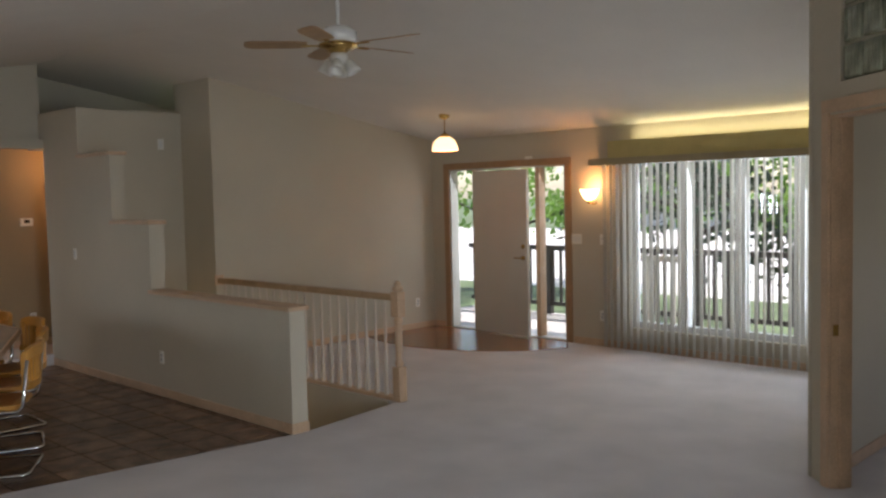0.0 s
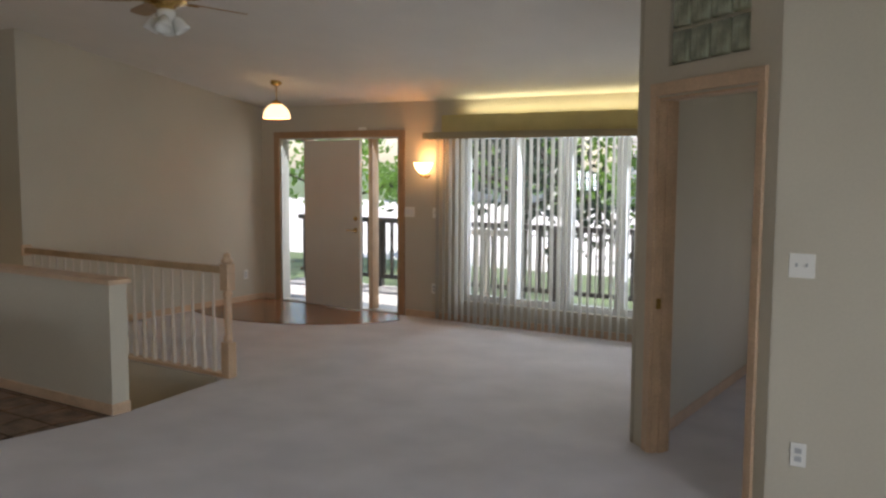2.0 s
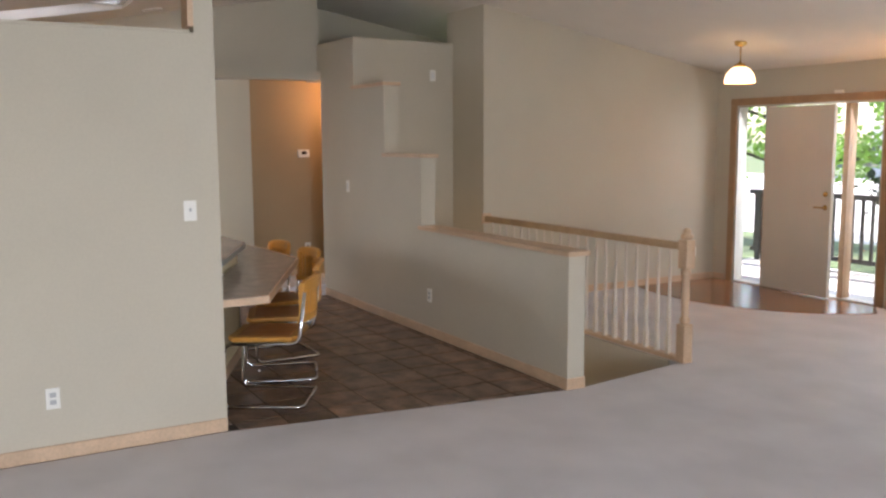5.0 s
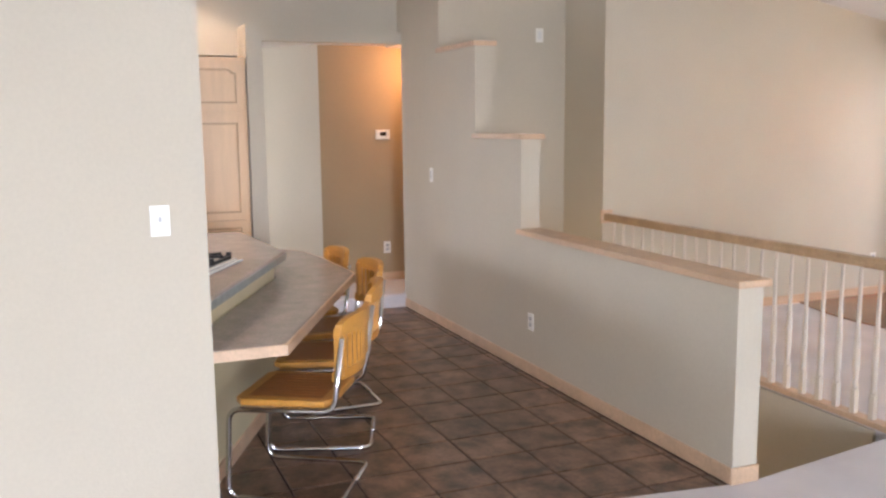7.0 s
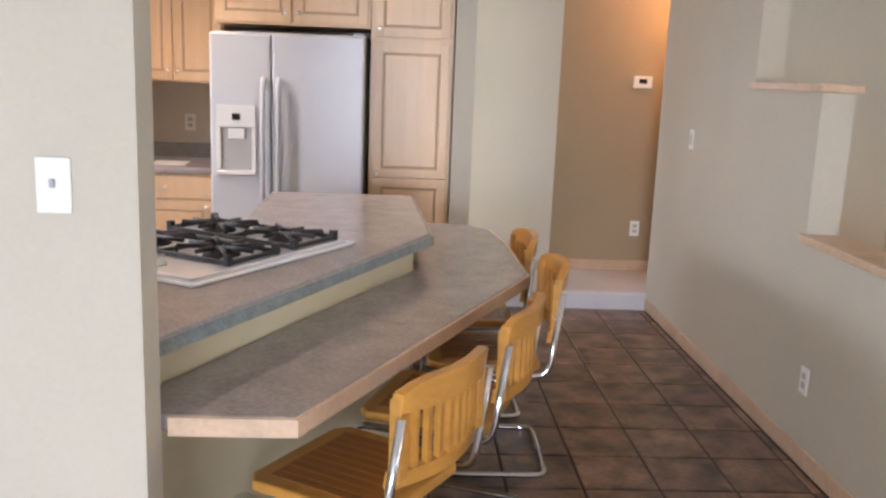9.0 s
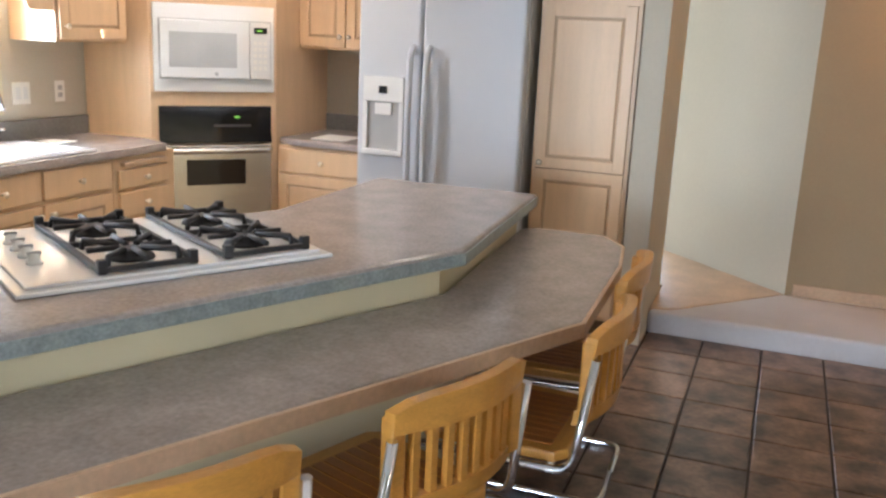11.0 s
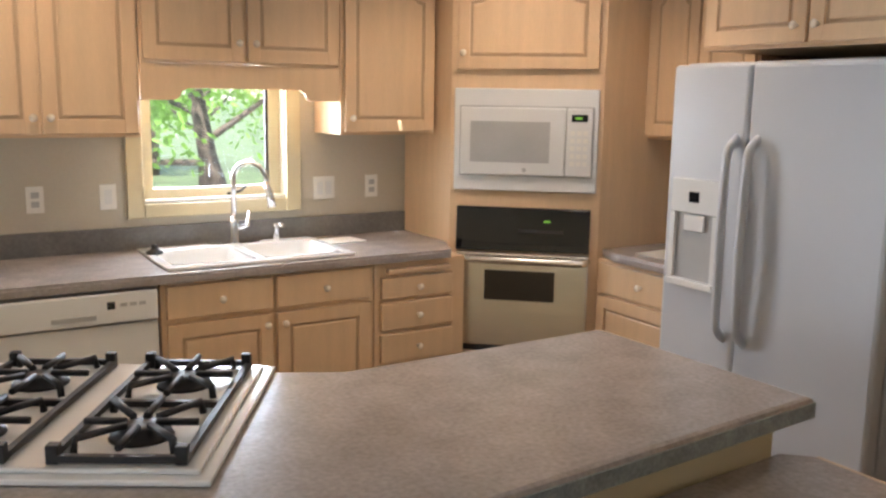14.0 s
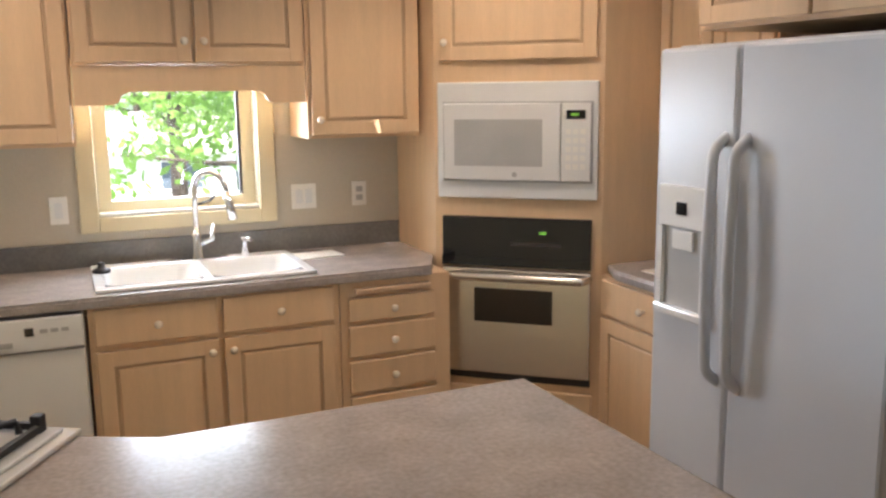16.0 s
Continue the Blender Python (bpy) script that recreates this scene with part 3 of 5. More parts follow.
for k in range(41):
    x = -1.68 + k * 0.0835
    if vane is None:
        bm = bmesh.new()
        prism(bm, [(-0.044, 0.004), (-0.02, -0.003), (0.02, -0.003), (0.044, 0.004), (0.044, 0.006), (0.02, -0.001), (-0.02, -0.001), (-0.044, 0.006)], 0.03, 2.05)
        vane = part("vane", bm, M_SHEER, vb)
        v = vane
    else:
        v = new("vane", vane.data)
        v.parent = vb
    v.location, v.rotation_euler = (x, 0, 0), (0, 0, radians(97 + 6 * math.sin(k * 1.7) + 4 * math.sin(k * 0.61)))
va = thing("valance", pose(-2.66, DW, 0), "olive-tan fabric valance with a board and light cove above", "valance")
bm = bmesh.new()
box(bm, -1.83, 1.72, -0.20, -0.185, 2.05, 2.125, bev=0.003), box(bm, -1.83, -1.815, -0.185, -0.001, 2.05, 2.125), box(bm, -1.815, 1.72, -0.185, -0.001, 2.11, 2.125)
part("fabric_front", bm, M_VAL, va)
bm = bmesh.new()
box(bm, -1.60, 1.72, -0.16, -0.145, 2.127, 2.31, bev=0.003), box(bm, -1.60, -1.585, -0.145, -0.002, 2.127, 2.31), box(bm, -1.585, 1.72, -0.145, -0.002, 2.20, 2.215)
part("cove_board", bm, M_VALTOP, va)
for x0, x1 in ((-1.36, 0.0), (0.06, 1.68)):
    part("fluorescent_tube", tube(bmesh.new(), [(x0, -0.07, 2.29), (x1, -0.07, 2.29)], 0.016, 8), M_TUBE, va, "glowing yellowish fluorescent tube")

# ---- lamps ----
pl = thing("pendant_lamp", pose(-5.85, 7.25, 2.27), "lit glass dome pendant on a brass stem at the entry", "pendant lamp")
cz = ceil_z(7.25) - 2.27
part("shade", lathe(bmesh.new(), [(0.152, 0.0), (0.151, 0.03), (0.135, 0.085), (0.095, 0.135), (0.05, 0.16), (0.045, 0.15), (0.088, 0.125), (0.127, 0.08), (0.144, 0.03), (0.146, 0.0)], 28), M_SHADE, pl, "glowing frosted glass dome")
part("collar", lathe(bmesh.new(), [(0.06, 0.155), (0.055, 0.18), (0.02, 0.20), (0.012, 0.21)], 16), M_BRASS, pl)
part("stem", tube(bmesh.new(), [(0, 0, 0.2), (0, 0, cz - 0.02)], 0.008, 8), M_BRASS, pl)
part("canopy", lathe(bmesh.new(), [(0.02, cz - 0.05), (0.06, cz - 0.03), (0.065, cz + 0.02)], 16), M_BRASS, pl)
sc = thing("wall_sconce", pose(-4.52, DW, 1.73), "lit frosted bowl sconce on a brass back plate", "sconce")
bm = lathe(bmesh.new(), [(0.02, -0.065), (0.06, -0.045), (0.09, 0.0), (0.11, 0.06), (0.104, 0.06), (0.082, 0.005), (0.05, -0.035)], 20)
bm.transform(Matrix.Translation((0, -0.13, 0)))
part("bowl", bm, M_BULB, sc, "glowing frosted bowl")
bm = bmesh.new()
tube(bm, [(0, -0.001, -0.09), (0, -0.06, -0.11), (0, -0.13, -0.075)], 0.012, 8)
lathe(bm, [(0.03, 0), (0.03, 0.02)], 12, at=(0, -0.13, -0.10))
part("bracket", bm, M_BRASS, sc)
fan = thing("ceiling_fan", pose(-3.72, 4.0, 2.585), "white and brass ceiling fan with wood blades and tulip lights", "ceiling fan")
ft = ceil_z(4.0) - 2.585
part("downrod", tube(bmesh.new(), [(0, 0, 0.38), (0, 0, ft)], 0.014, 10), M_WHITE, fan)
part("canopy", lathe(bmesh.new(), [(0.03, ft - 0.07), (0.07, ft - 0.02), (0.075, ft + 0.01)], 18), M_WHITE, fan)
part("motor", lathe(bmesh.new(), [(0.03, 0.40), (0.09, 0.385), (0.135, 0.35), (0.135, 0.29), (0.10, 0.27)], 24), M_WHITE, fan)
part("brass_band", lathe(bmesh.new(), [(0.12, 0.275), (0.142, 0.265), (0.142, 0.245), (0.08, 0.225), (0.05, 0.20)], 24), M_BRASS, fan)
for k in range(5):
    a = radians(14 + 72 * k)
    bm = bmesh.new()
    prism(bm, [(0.22, -0.05), (0.30, -0.062), (0.60, -0.068), (0.655, -0.05), (0.665, 0.0), (0.655, 0.05), (0.60, 0.068), (0.30, 0.062), (0.22, 0.05)], -0.004, 0.004)
    bm.transform(Matrix.Rotation(radians(11), 4, "X"))
    bl = part("blade", bm, M_FAN, fan)
    bl.location, bl.rotation_euler = (0, 0, 0.265), (0, 0, a)
    ir = part("blade_iron", B(0.10, 0.26, -0.016, 0.016, -0.014, -0.006), M_BRASS, bl)
for k in range(4):
    a = radians(40 + 90 * k)
    bm = lathe(bmesh.new(), [(0.02, 0.0), (0.035, -0.02), (0.045, -0.06), (0.058, -0.10), (0.052, -0.10), (0.036, -0.05), (0.015, -0.01)], 14)
    bm.transform(Matrix.Rotation(radians(-28), 4, "Y"))
    t = part("tulip_shade", bm, M_FROST, fan, "clear frosted tulip glass")
    t.location, t.rotation_euler = (0.06 * math.cos(a), 0.06 * math.sin(a), 0.15), (0, 0, a)
part("light_hub", lathe(bmesh.new(), [(0.05, 0.21), (0.065, 0.18), (0.06, 0.14), (0.02, 0.11)], 16), M_FROST, fan)

# ---- den doorway ----
dd = thing("door_2", den, "light oak cased doorway to the den with strike plate", "doorway", kind="structure")
DL, DR = 0.315, 1.265   # clear opening
for face in (-0.018, 0.12):
    bm = bmesh.new()
    box(bm, DL - 0.085, DL - 0.012, face, face + 0.018, 0, 2.18, bev=0.003), box(bm, DR + 0.012, DR + 0.075, face, face + 0.018, 0, 2.18, bev=0.003)
    box(bm, DL - 0.085, DR + 0.075, face - 0.002, face + 0.02, 2.18, 2.255, bev=0.003)
    part("casing", bm, M_TRIM, dd)
bm = bmesh.new()
box(bm, DL - 0.022, DL, 0.0, 0.12, 0, 2.155), box(bm, DR, DR + 0.022, 0.0, 0.12, 0, 2.155), box(bm, DL - 0.022, DR + 0.022, 0.0, 0.12, 2.155, 2.169)
box(bm, DL, DL + 0.012, 0.05, 0.085, 0, 2.155), box(bm, DR - 0.012, DR, 0.05, 0.085, 0, 2.155)
part("jamb", bm, M_TRIM, dd)
part("strike_plate", B(DL, DL + 0.003, 0.012, 0.045, 0.90, 0.965), M_BRASS, dd, "dark brass strike plate")
gb = thing("glass_block_panel", den @ pose(0.40, 0, 2.345), "greenish wavy glass block panel above the den doorway", "glass blocks", kind="structure")
part("mortar", B(0.0, 0.78, 0.03, 0.09, 0, 0.615), M_MORTAR, gb)
blk = None
for i in range(4):
    for j in range(3):
        if blk is None:
            bm = box(bmesh.new(), 0.008, 0.187, 0.012, 0.105, 0.008, 0.197, bev=0.012)
            for q in range(3):
                box(bm, 0.03 + q * 0.05, 0.055 + q * 0.05, 0.006, 0.02, 0.02, 0.185, bev=0.005)
            blk = part("glass_block", bm, M_BLOCK, gb)
        else:
            b2 = new("glass_block", blk.data)
            b2.parent, b2.location = gb, (0.195 * i, 0, 0.205 * j)

# ---- plates, switches and outlets ----


def plate(m, kind, gang=1):
    """A wall plate facing local -y: switch, outlet or blank."""
    w = 0.036 + 0.023 * (gang - 1)
    names = {"switch": ("light_switch", "white wall plate with toggle switch"), "outlet": ("wall_outlet", "white duplex outlet plate low on the wall"),
             "rocker": ("light_switch", "white wall plate with rocker switch")}
    nm, lb = names[kind]
    th = thing(nm, m, lb if gang == 1 else "white double-gang wall plate with two switches", "outlet" if kind == "outlet" else "switch")
    part("plate", box(bmesh.new(), -w, w, -0.006, 0.0, -0.058, 0.058, bev=0.002), M_PLATE, th)
    for g in range(gang):
        x = (g - (gang - 1) / 2) * 0.046
        if kind == "switch":
            part("toggle", box(bmesh.new(), x - 0.005, x + 0.005, -0.018, -0.006, -0.004, 0.014, bev=0.002), M_GREY, th)
        elif kind == "rocker":
            part("rocker", box(bmesh.new(), x - 0.016, x + 0.016, -0.009, -0.006, -0.032, 0.032, bev=0.001), M_WHITE, th)
        else:
            for z in (-0.02, 0.02):
                bm = box(bmesh.new(), x - 0.016, x + 0.016, -0.008, -0.006, z - 0.013, z + 0.013, bev=0.001)
                part("socket", bm, M_GREY if g == 0 and kind == "outlet" else M_WHITE, th)
    return th


plate(pose(-4.468, 1.36, 1.32, 0, 0, 90), "switch")
plate(pose(-4.468, 0.59, 0.34, 0, 0, 90), "outlet")
plate(pose(-6.10, KW - 0.001, 0.36), "outlet")
plate(pose(-7.86, KW - 0.001, 1.24), "rocker")
plate(pose(-7.779, 4.75, 2.39, 0, 0, 90), "rocker")
plate(pose(-4.44, DW - 0.001, 1.22), "switch")
plate(pose(-4.81, DW - 0.001, 1.22), "rocker", 3)
plate(pose(-4.45, DW - 0.001, 0.35), "outlet")
plate(pose(-7.149, 8.0, 0.35, 0, 0, 90), "outlet")
plate(pose(0.27, e.y - 0.001, 1.30), "switch", 2)
plate(pose(0.29, e.y - 0.001, 0.385), "outlet")
plate(pose(-7.33, -0.734, 1.165, 0, 0, 180), "rocker", 2)
plate(pose(-7.60, -0.734, 1.165, 0, 0, 180), "outlet")
plate(pose(-6.28, -0.734, 1.165, 0, 0, 180), "rocker")
plate(pose(-5.98, -0.734, 1.165, 0, 0, 180), "outlet")
plate(pose(-8.979, 0.55, 1.165, 0, 0, 90), "outlet")
plate(pose(-9.269, 3.86, 0.45, 0, 0, 90), "outlet")
th = thing("thermostat", pose(-9.269, 3.83, 1.56, 0, 0, 90), "white thermostat with dark display on the hall wall", "thermostat")
part("body", box(bmesh.new(), -0.07, 0.07, -0.03, 0, -0.045, 0.045, bev=0.006), M_PLATE, th)
part("display", B(-0.03, 0.03, -0.032, -0.030, -0.01, 0.025), M_BLACK, th)

# ---- cabinets ----
KNOB = None


def knob(parent, x, z):
    global KNOB
    if KNOB is None:
        bm = lathe(bmesh.new(), [(0.007, 0), (0.006, 0.012), (0.013, 0.018), (0.016, 0.026), (0.011, 0.033), (0.003, 0.035)], 12)
        bm.transform(Matrix.Rotation(radians(90), 4, "X"))
        KNOB = bpy.data.meshes.new("knob")
        bm.to_mesh(KNOB)
        bm.free()
        KNOB.materials.append(M_KNOB)
    k = new("knob", KNOB)
    k.parent, k.location = parent, (x, -0.021, z)


def panel_door(parent, x0, x1, z0, z1, arch=False, knob_at=None):
    """A raised-panel door in front of local y = 0."""
    f = 0.058
    n = 10

    def top(xa, xb, zlow, rise):
        if not arch:
            return [(xa, zlow), (xb, zlow)]
        mid, hw = (xa + xb) / 2, (xb - xa) / 2
        flat = 0.16
        pts = [(xa, zlow - rise)]
        for k in range(n + 1):
            u = -1 + flat + (2 - 2 * flat) * k / n
            pts.append((mid + u * hw, zlow - rise + rise * min(1.0, 1.9 * math.cos(u * math.pi / 2 / (1 - flat)) ** 0.6 if abs(u) < 1 - flat - 1e-6 else 0.25)))
        return pts + [(xb, zlow - rise)]

    d = part("door", B(x0 + 0.01, x1 - 0.01, -0.010, -0.001, z0 + 0.01, z1 - 0.01), M_MAPLE, parent)
    for a in ((x0, x0 + f), (x1 - f, x1)):
        part("stile", box(bmesh.new(), *a, -0.021, -0.002, z0, z1, bev=0.004), M_MAPLE, d)
    part("rail", box(bmesh.new(), x0 + f - 0.003, x1 - f + 0.003, -0.0205, -0.002, z0, z0 + f, bev=0.003), M_MAPLE, d)
    rise = 0.035 if arch else 0
    lower = top(x0 + f - 0.003, x1 - f + 0.003, z1 - f, rise)
    part("rail", prism(bmesh.new(), [(x0 + f - 0.003, z1)] + lower + [(x1 - f + 0.003, z1)], -0.0205, -0.002, axis="y"), M_MAPLE, d)
    g = 0.013
    bm = bmesh.new()
    pts = [(x1 - f - g, z0 + f + g), (x0 + f + g, z0 + f + g)] + top(x0 + f + g, x1 - f - g, z1 - f - g, rise)
    prism(bm, pts, -0.019, -0.009, axis="y", bev=0.0055)
    part("raised_panel", bm, M_MAPLE, d)
    # Darker sheet behind the raised panel paints in the shade of its groove.
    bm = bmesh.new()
    part("groove_shade", box(bm, x0 + f - 0.004, x1 - f + 0.004, -0.0125, -0.0105, z0 + f - 0.004, z1 - f + 0.004), M_GROOVE, d)
    if knob_at:
        knob(d, *knob_at)
    return d


def drawer(parent, x0, x1, z0, z1):
    d = part("drawer_front", box(bmesh.new(), x0, x1, -0.021, -0.001, z0, z1, bev=0.005), M_MAPLE, parent)
    knob(d, (x0 + x1) / 2, (z0 + z1) / 2)


def cabinet(name, m, w, depth, z0, z1, label, toe=False):
    c = thing(name, m, label, "cabinet", "kitchen cabinets")
    zz = z0 + (0.10 if toe else 0)
    part("body", B(0, w, 0.0, depth, zz, z1), M_MAPLE, c)
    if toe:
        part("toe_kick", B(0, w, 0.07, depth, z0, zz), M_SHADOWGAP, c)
    return c


def side(x, y):
    return pose(x, y, 0, 0, 0, 180)


Y0 = -0.12     # front of the base cabinets on the window wall
c = cabinet("base_cabinet", side(-5.10, Y0), 0.62, 0.61, 0, 0.875, "pickled maple base cabinet with drawer and doors", True)
drawer(c, 0.01, 0.30, 0.715, 0.86), drawer(c, 0.32, 0.61, 0.715, 0.86)
panel_door(c, 0.01, 0.30, 0.12, 0.70, knob_at=(0.275, 0.66)), panel_door(c, 0.32, 0.61, 0.12, 0.70, knob_at=(0.585, 0.66))
dw = thing("dishwasher", side(-5.735, Y0), "white built-in dishwasher with control panel", "dishwasher")
part("body", B(0.0, 0.60, 0.02, 0.58, 0.10, 0.865), M_WHITE, dw)
part("door_panel", box(bmesh.new(), 0.005, 0.595, -0.022, 0.02, 0.12, 0.735, bev=0.006), M_WHITE, dw)
cp = part("control_panel", box(bmesh.new(), 0.005, 0.595, -0.032, 0.02, 0.742, 0.865, bev=0.008), M_WHITE, dw)
part("display", B(0.40, 0.43, -0.034, -0.031, 0.80, 0.83), M_BLACK, cp, "small black display")
for k in range(3):
    part("button", B(0.45 + 0.035 * k, 0.475 + 0.035 * k, -0.034, -0.031, 0.808, 0.822), M_GREY, cp)
part("pull_recess", box(bmesh.new(), 0.20, 0.36, -0.036, -0.031, 0.765, 0.785, bev=0.002), M_GREY, cp)
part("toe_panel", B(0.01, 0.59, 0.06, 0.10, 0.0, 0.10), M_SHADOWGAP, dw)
c = cabinet("sink_cabinet", side(-6.345, Y0), 0.955, 0.61, 0, 0.70, "pickled maple sink cabinet with two drawers and doors", True)
part("front_frame", B(0, 0.955, 0.0, 0.03, 0.701, 0.875), M_MAPLE, c)
drawer(c, 0.02, 0.465, 0.725, 0.865), drawer(c, 0.485, 0.93, 0.725, 0.865)
panel_door(c, 0.02, 0.465, 0.12, 0.705, knob_at=(0.435, 0.66)), panel_door(c, 0.485, 0.93, 0.12, 0.705, knob_at=(0.515, 0.66))
c = cabinet("drawer_cabinet", side(-7.305, Y0), 0.49, 0.60, 0, 0.875, "pickled maple drawer stack with a pull-out board", True)
for z0, z1 in ((0.705, 0.805), (0.555, 0.685), (0.40, 0.535), (0.12, 0.38)):
    drawer(c, 0.03, 0.415, z0, z1)
part("pull_out_board", box(bmesh.new(), 0.06, 0.395, -0.03, 0.05, 0.822, 0.845, bev=0.004), M_TRIM, c, "pull-out cutting board")
YU = -0.42
UB = 1.445
c = cabinet("wall_cabinet", side(-5.60, YU), 0.765, 0.31, UB, 2.20, "pickled maple wall cabinet with two arched doors")
panel_door(c, 0.01, 0.378, UB + 0.015, 2.17, True, (0.352, UB + 0.08)), panel_door(c, 0.388, 0.755, UB + 0.015, 2.17, True, (0.414, UB + 0.08))
c = cabinet("wall_cabinet", side(-4.82, YU), 0.775, 0.31, UB, 2.20, "pickled maple wall cabinet near the partition")
panel_door(c, 0.01, 0.383, UB + 0.015, 2.17, True, (0.352, UB + 0.08)), panel_door(c, 0.393, 0.765, UB + 0.015, 2.17, True, (0.414, UB + 0.08))
c = cabinet("wall_cabinet", side(-6.37, YU), 0.905, 0.31, 1.755, 2.20, "pickled maple cabinet with scalloped valance over the window")
panel_door(c, 0.01, 0.445, 1.765, 2.17, True, (0.415, 1.845)), panel_door(c, 0.46, 0.895, 1.765, 2.17, True, (0.49, 1.845))
pts = [(0.0, 1.754), (0.0, 1.60), (0.13, 1.60)]
for k in range(7):
    a = k / 6 * math.pi / 2
    pts.append((0.13 + 0.04 * math.sin(a), 1.635 - 0.035 * math.cos(a)))
pts += [(0.20, 1.65), (0.705, 1.65)]
for k in range(7):
    a = k / 6 * math.pi / 2
    pts.append((0.735 + 0.04 * (1 - math.cos(a)), 1.635 - 0.035 * math.sin(a)))
pts += [(0.905, 1.60), (0.905, 1.754)]
part("scalloped_valance", prism(bmesh.new(), pts, 0.0, 0.02, axis="y"), M_MAPLE, c)
c = cabinet("wall_cabinet", side(-7.28, YU), 0.51, 0.31, UB, 2.20, "pickled maple wall cabinet with one arched door")
panel_door(c, 0.015, 0.50, UB + 0.015, 2.17, True, (0.045, UB + 0.08))
# corner oven cabinet
AX, AY, BX, BY = -7.80, -0.27, -8.345, 0.215
oa = math.degrees(math.atan2(BY - AY, BX - AX))
OW = math.hypot(BX - AX, BY - AY)
oven_m = pose(AX, AY, 0, 0, 0, oa)
oc = thing("oven_cabinet", oven_m, "tall angled maple cabinet housing oven and microwave", "cabinet", "kitchen cabinets")
bm = bmesh.new()
inv = oven_m.inverted()
foot = [(AX, AY), (AX, -0.73), (-8.975, -0.73), (-8.975, BY), (BX, BY)]
loc = [tuple((inv @ Vector((x, y, 0)))[:2]) for x, y in foot]
prism(bm, loc, 0.10, 2.20)
part("body", bm, M_MAPLE, oc)
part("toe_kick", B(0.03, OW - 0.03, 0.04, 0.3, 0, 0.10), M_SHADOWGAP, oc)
panel_door(oc, 0.03, OW - 0.03, 1.765, 2.17, True, (0.06, 1.84))
part("drawer_front", box(bmesh.new(), 0.03, OW - 0.03, -0.021, -0.001, 0.13, 0.34, bev=0.005), M_MAPLE, oc)
# crown over the wall cabinets
setting("trim_crown", box(bmesh.new(), -7.79, -4.83, YU - 0.30, YU + 0.03, 2.203, 2.235, bev=0.006), M_MAPLE, "maple crown strip on the wall cabinets", "trim")
# cabinets on the fridge wall
XB = -8.345


def west(x, y):
    return pose(x, y, 0, 0, 0, 90)


c = cabinet("base_cabinet", west(XB, 0.225), 0.635, 0.61, 0, 0.875, "pickled maple base cabinet beside the fridge", True)
drawer(c, 0.02, 0.615, 0.715, 0.86)
panel_door(c, 0.02, 0.615, 0.12, 0.70, knob_at=(0.58, 0.66))
c = cabinet("wall_cabinet", west(-8.63, 0.10), 0.76, 0.33, UB, 2.20, "pickled maple wall cabinet beside the fridge")
panel_door(c, 0.12, 0.43, UB + 0.015, 2.17, True, (0.405, UB + 0.08)), panel_door(c, 0.44, 0.75, UB + 0.015, 2.17, True, (0.465, UB + 0.08))
c = cabinet("wall_cabinet", west(-8.27, 0.875), 0.965, 0.68, 1.825, 2.20, "pickled maple cabinet above the fridge")
panel_door(c, 0.015, 0.475, 1.84, 2.17, False, (0.44, 1.90)), panel_door(c, 0.49, 0.95, 1.84, 2.17, False, (0.525, 1.90))
c = cabinet("pantry_cabinet", west(-8.27, 1.845), 0.515, 0.70, 0, 2.20, "tall pickled maple pantry with stacked doors", True)
panel_door(c, 0.02, 0.495, 1.78, 2.17, True, (0.05, 1.83)), panel_door(c, 0.02, 0.495, 0.905, 1.745, False, (0.05, 0.935)), panel_door(c, 0.02, 0.495, 0.12, 0.902)

# ---- counters ----


def slab(name, pts, z0, z1, label, material=M_LAM, bev=0.012):
    return tagged(part(name, prism(bmesh.new(), pts, z0, z1, bev=bev), material), label, "counter")


ct = slab("countertop", [(-4.60, -0.732), (-6.412, -0.732), (-6.412, -0.205), (-7.188, -0.205), (-7.188, -0.56), (-6.414, -0.56), (-6.414, -0.732), (-7.797, -0.732), (-7.797, -0.30), (-7.70, -0.09), (-4.60, -0.09)], 0.877, 0.918, "taupe laminate counter with rounded edge on the window wall", bev=0)
part("front_edge", box(bmesh.new(), -7.66, -4.60, -0.098, -0.086, 0.879, 0.908, bev=0.004), M_LAM, ct)
ct = slab("countertop", [(-8.973, 0.222), (-8.973, 0.86), (-8.32, 0.86), (-8.32, 0.34), (-8.37, 0.222)], 0.877, 0.918, "taupe laminate counter beside the fridge")
part("front_edge", box(bmesh.new(), -8.324, -8.312, 0.36, 0.86, 0.879, 0.908, bev=0.004), M_LAM, ct)
bs = thing("backsplash", pose(-6.2, -0.732, 0.918), "grey-brown laminate backsplash strip along the counter", "backsplash")
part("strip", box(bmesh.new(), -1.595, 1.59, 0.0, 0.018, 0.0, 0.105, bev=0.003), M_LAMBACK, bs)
bs = thing("backsplash", pose(-8.973, 0.54, 0.918), "grey-brown laminate backsplash beside the fridge", "backsplash")
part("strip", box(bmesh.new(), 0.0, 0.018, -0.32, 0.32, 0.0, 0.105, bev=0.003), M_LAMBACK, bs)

# ---- peninsula ----
TOP = [(-4.592, 1.43), (-6.24, 2.20), (-7.36, 2.125), (-7.34, 1.37), (-6.45, 1.38), (-6.10, 1.20), (-4.592, 0.40)]
pn = thing("peninsula", pose(-6.0, 1.6, 0), "angled kitchen peninsula with cream panelled body", "kitchen island")


def local(pts):
    return [(x + 6.0, y - 1.6) for x, y in pts]


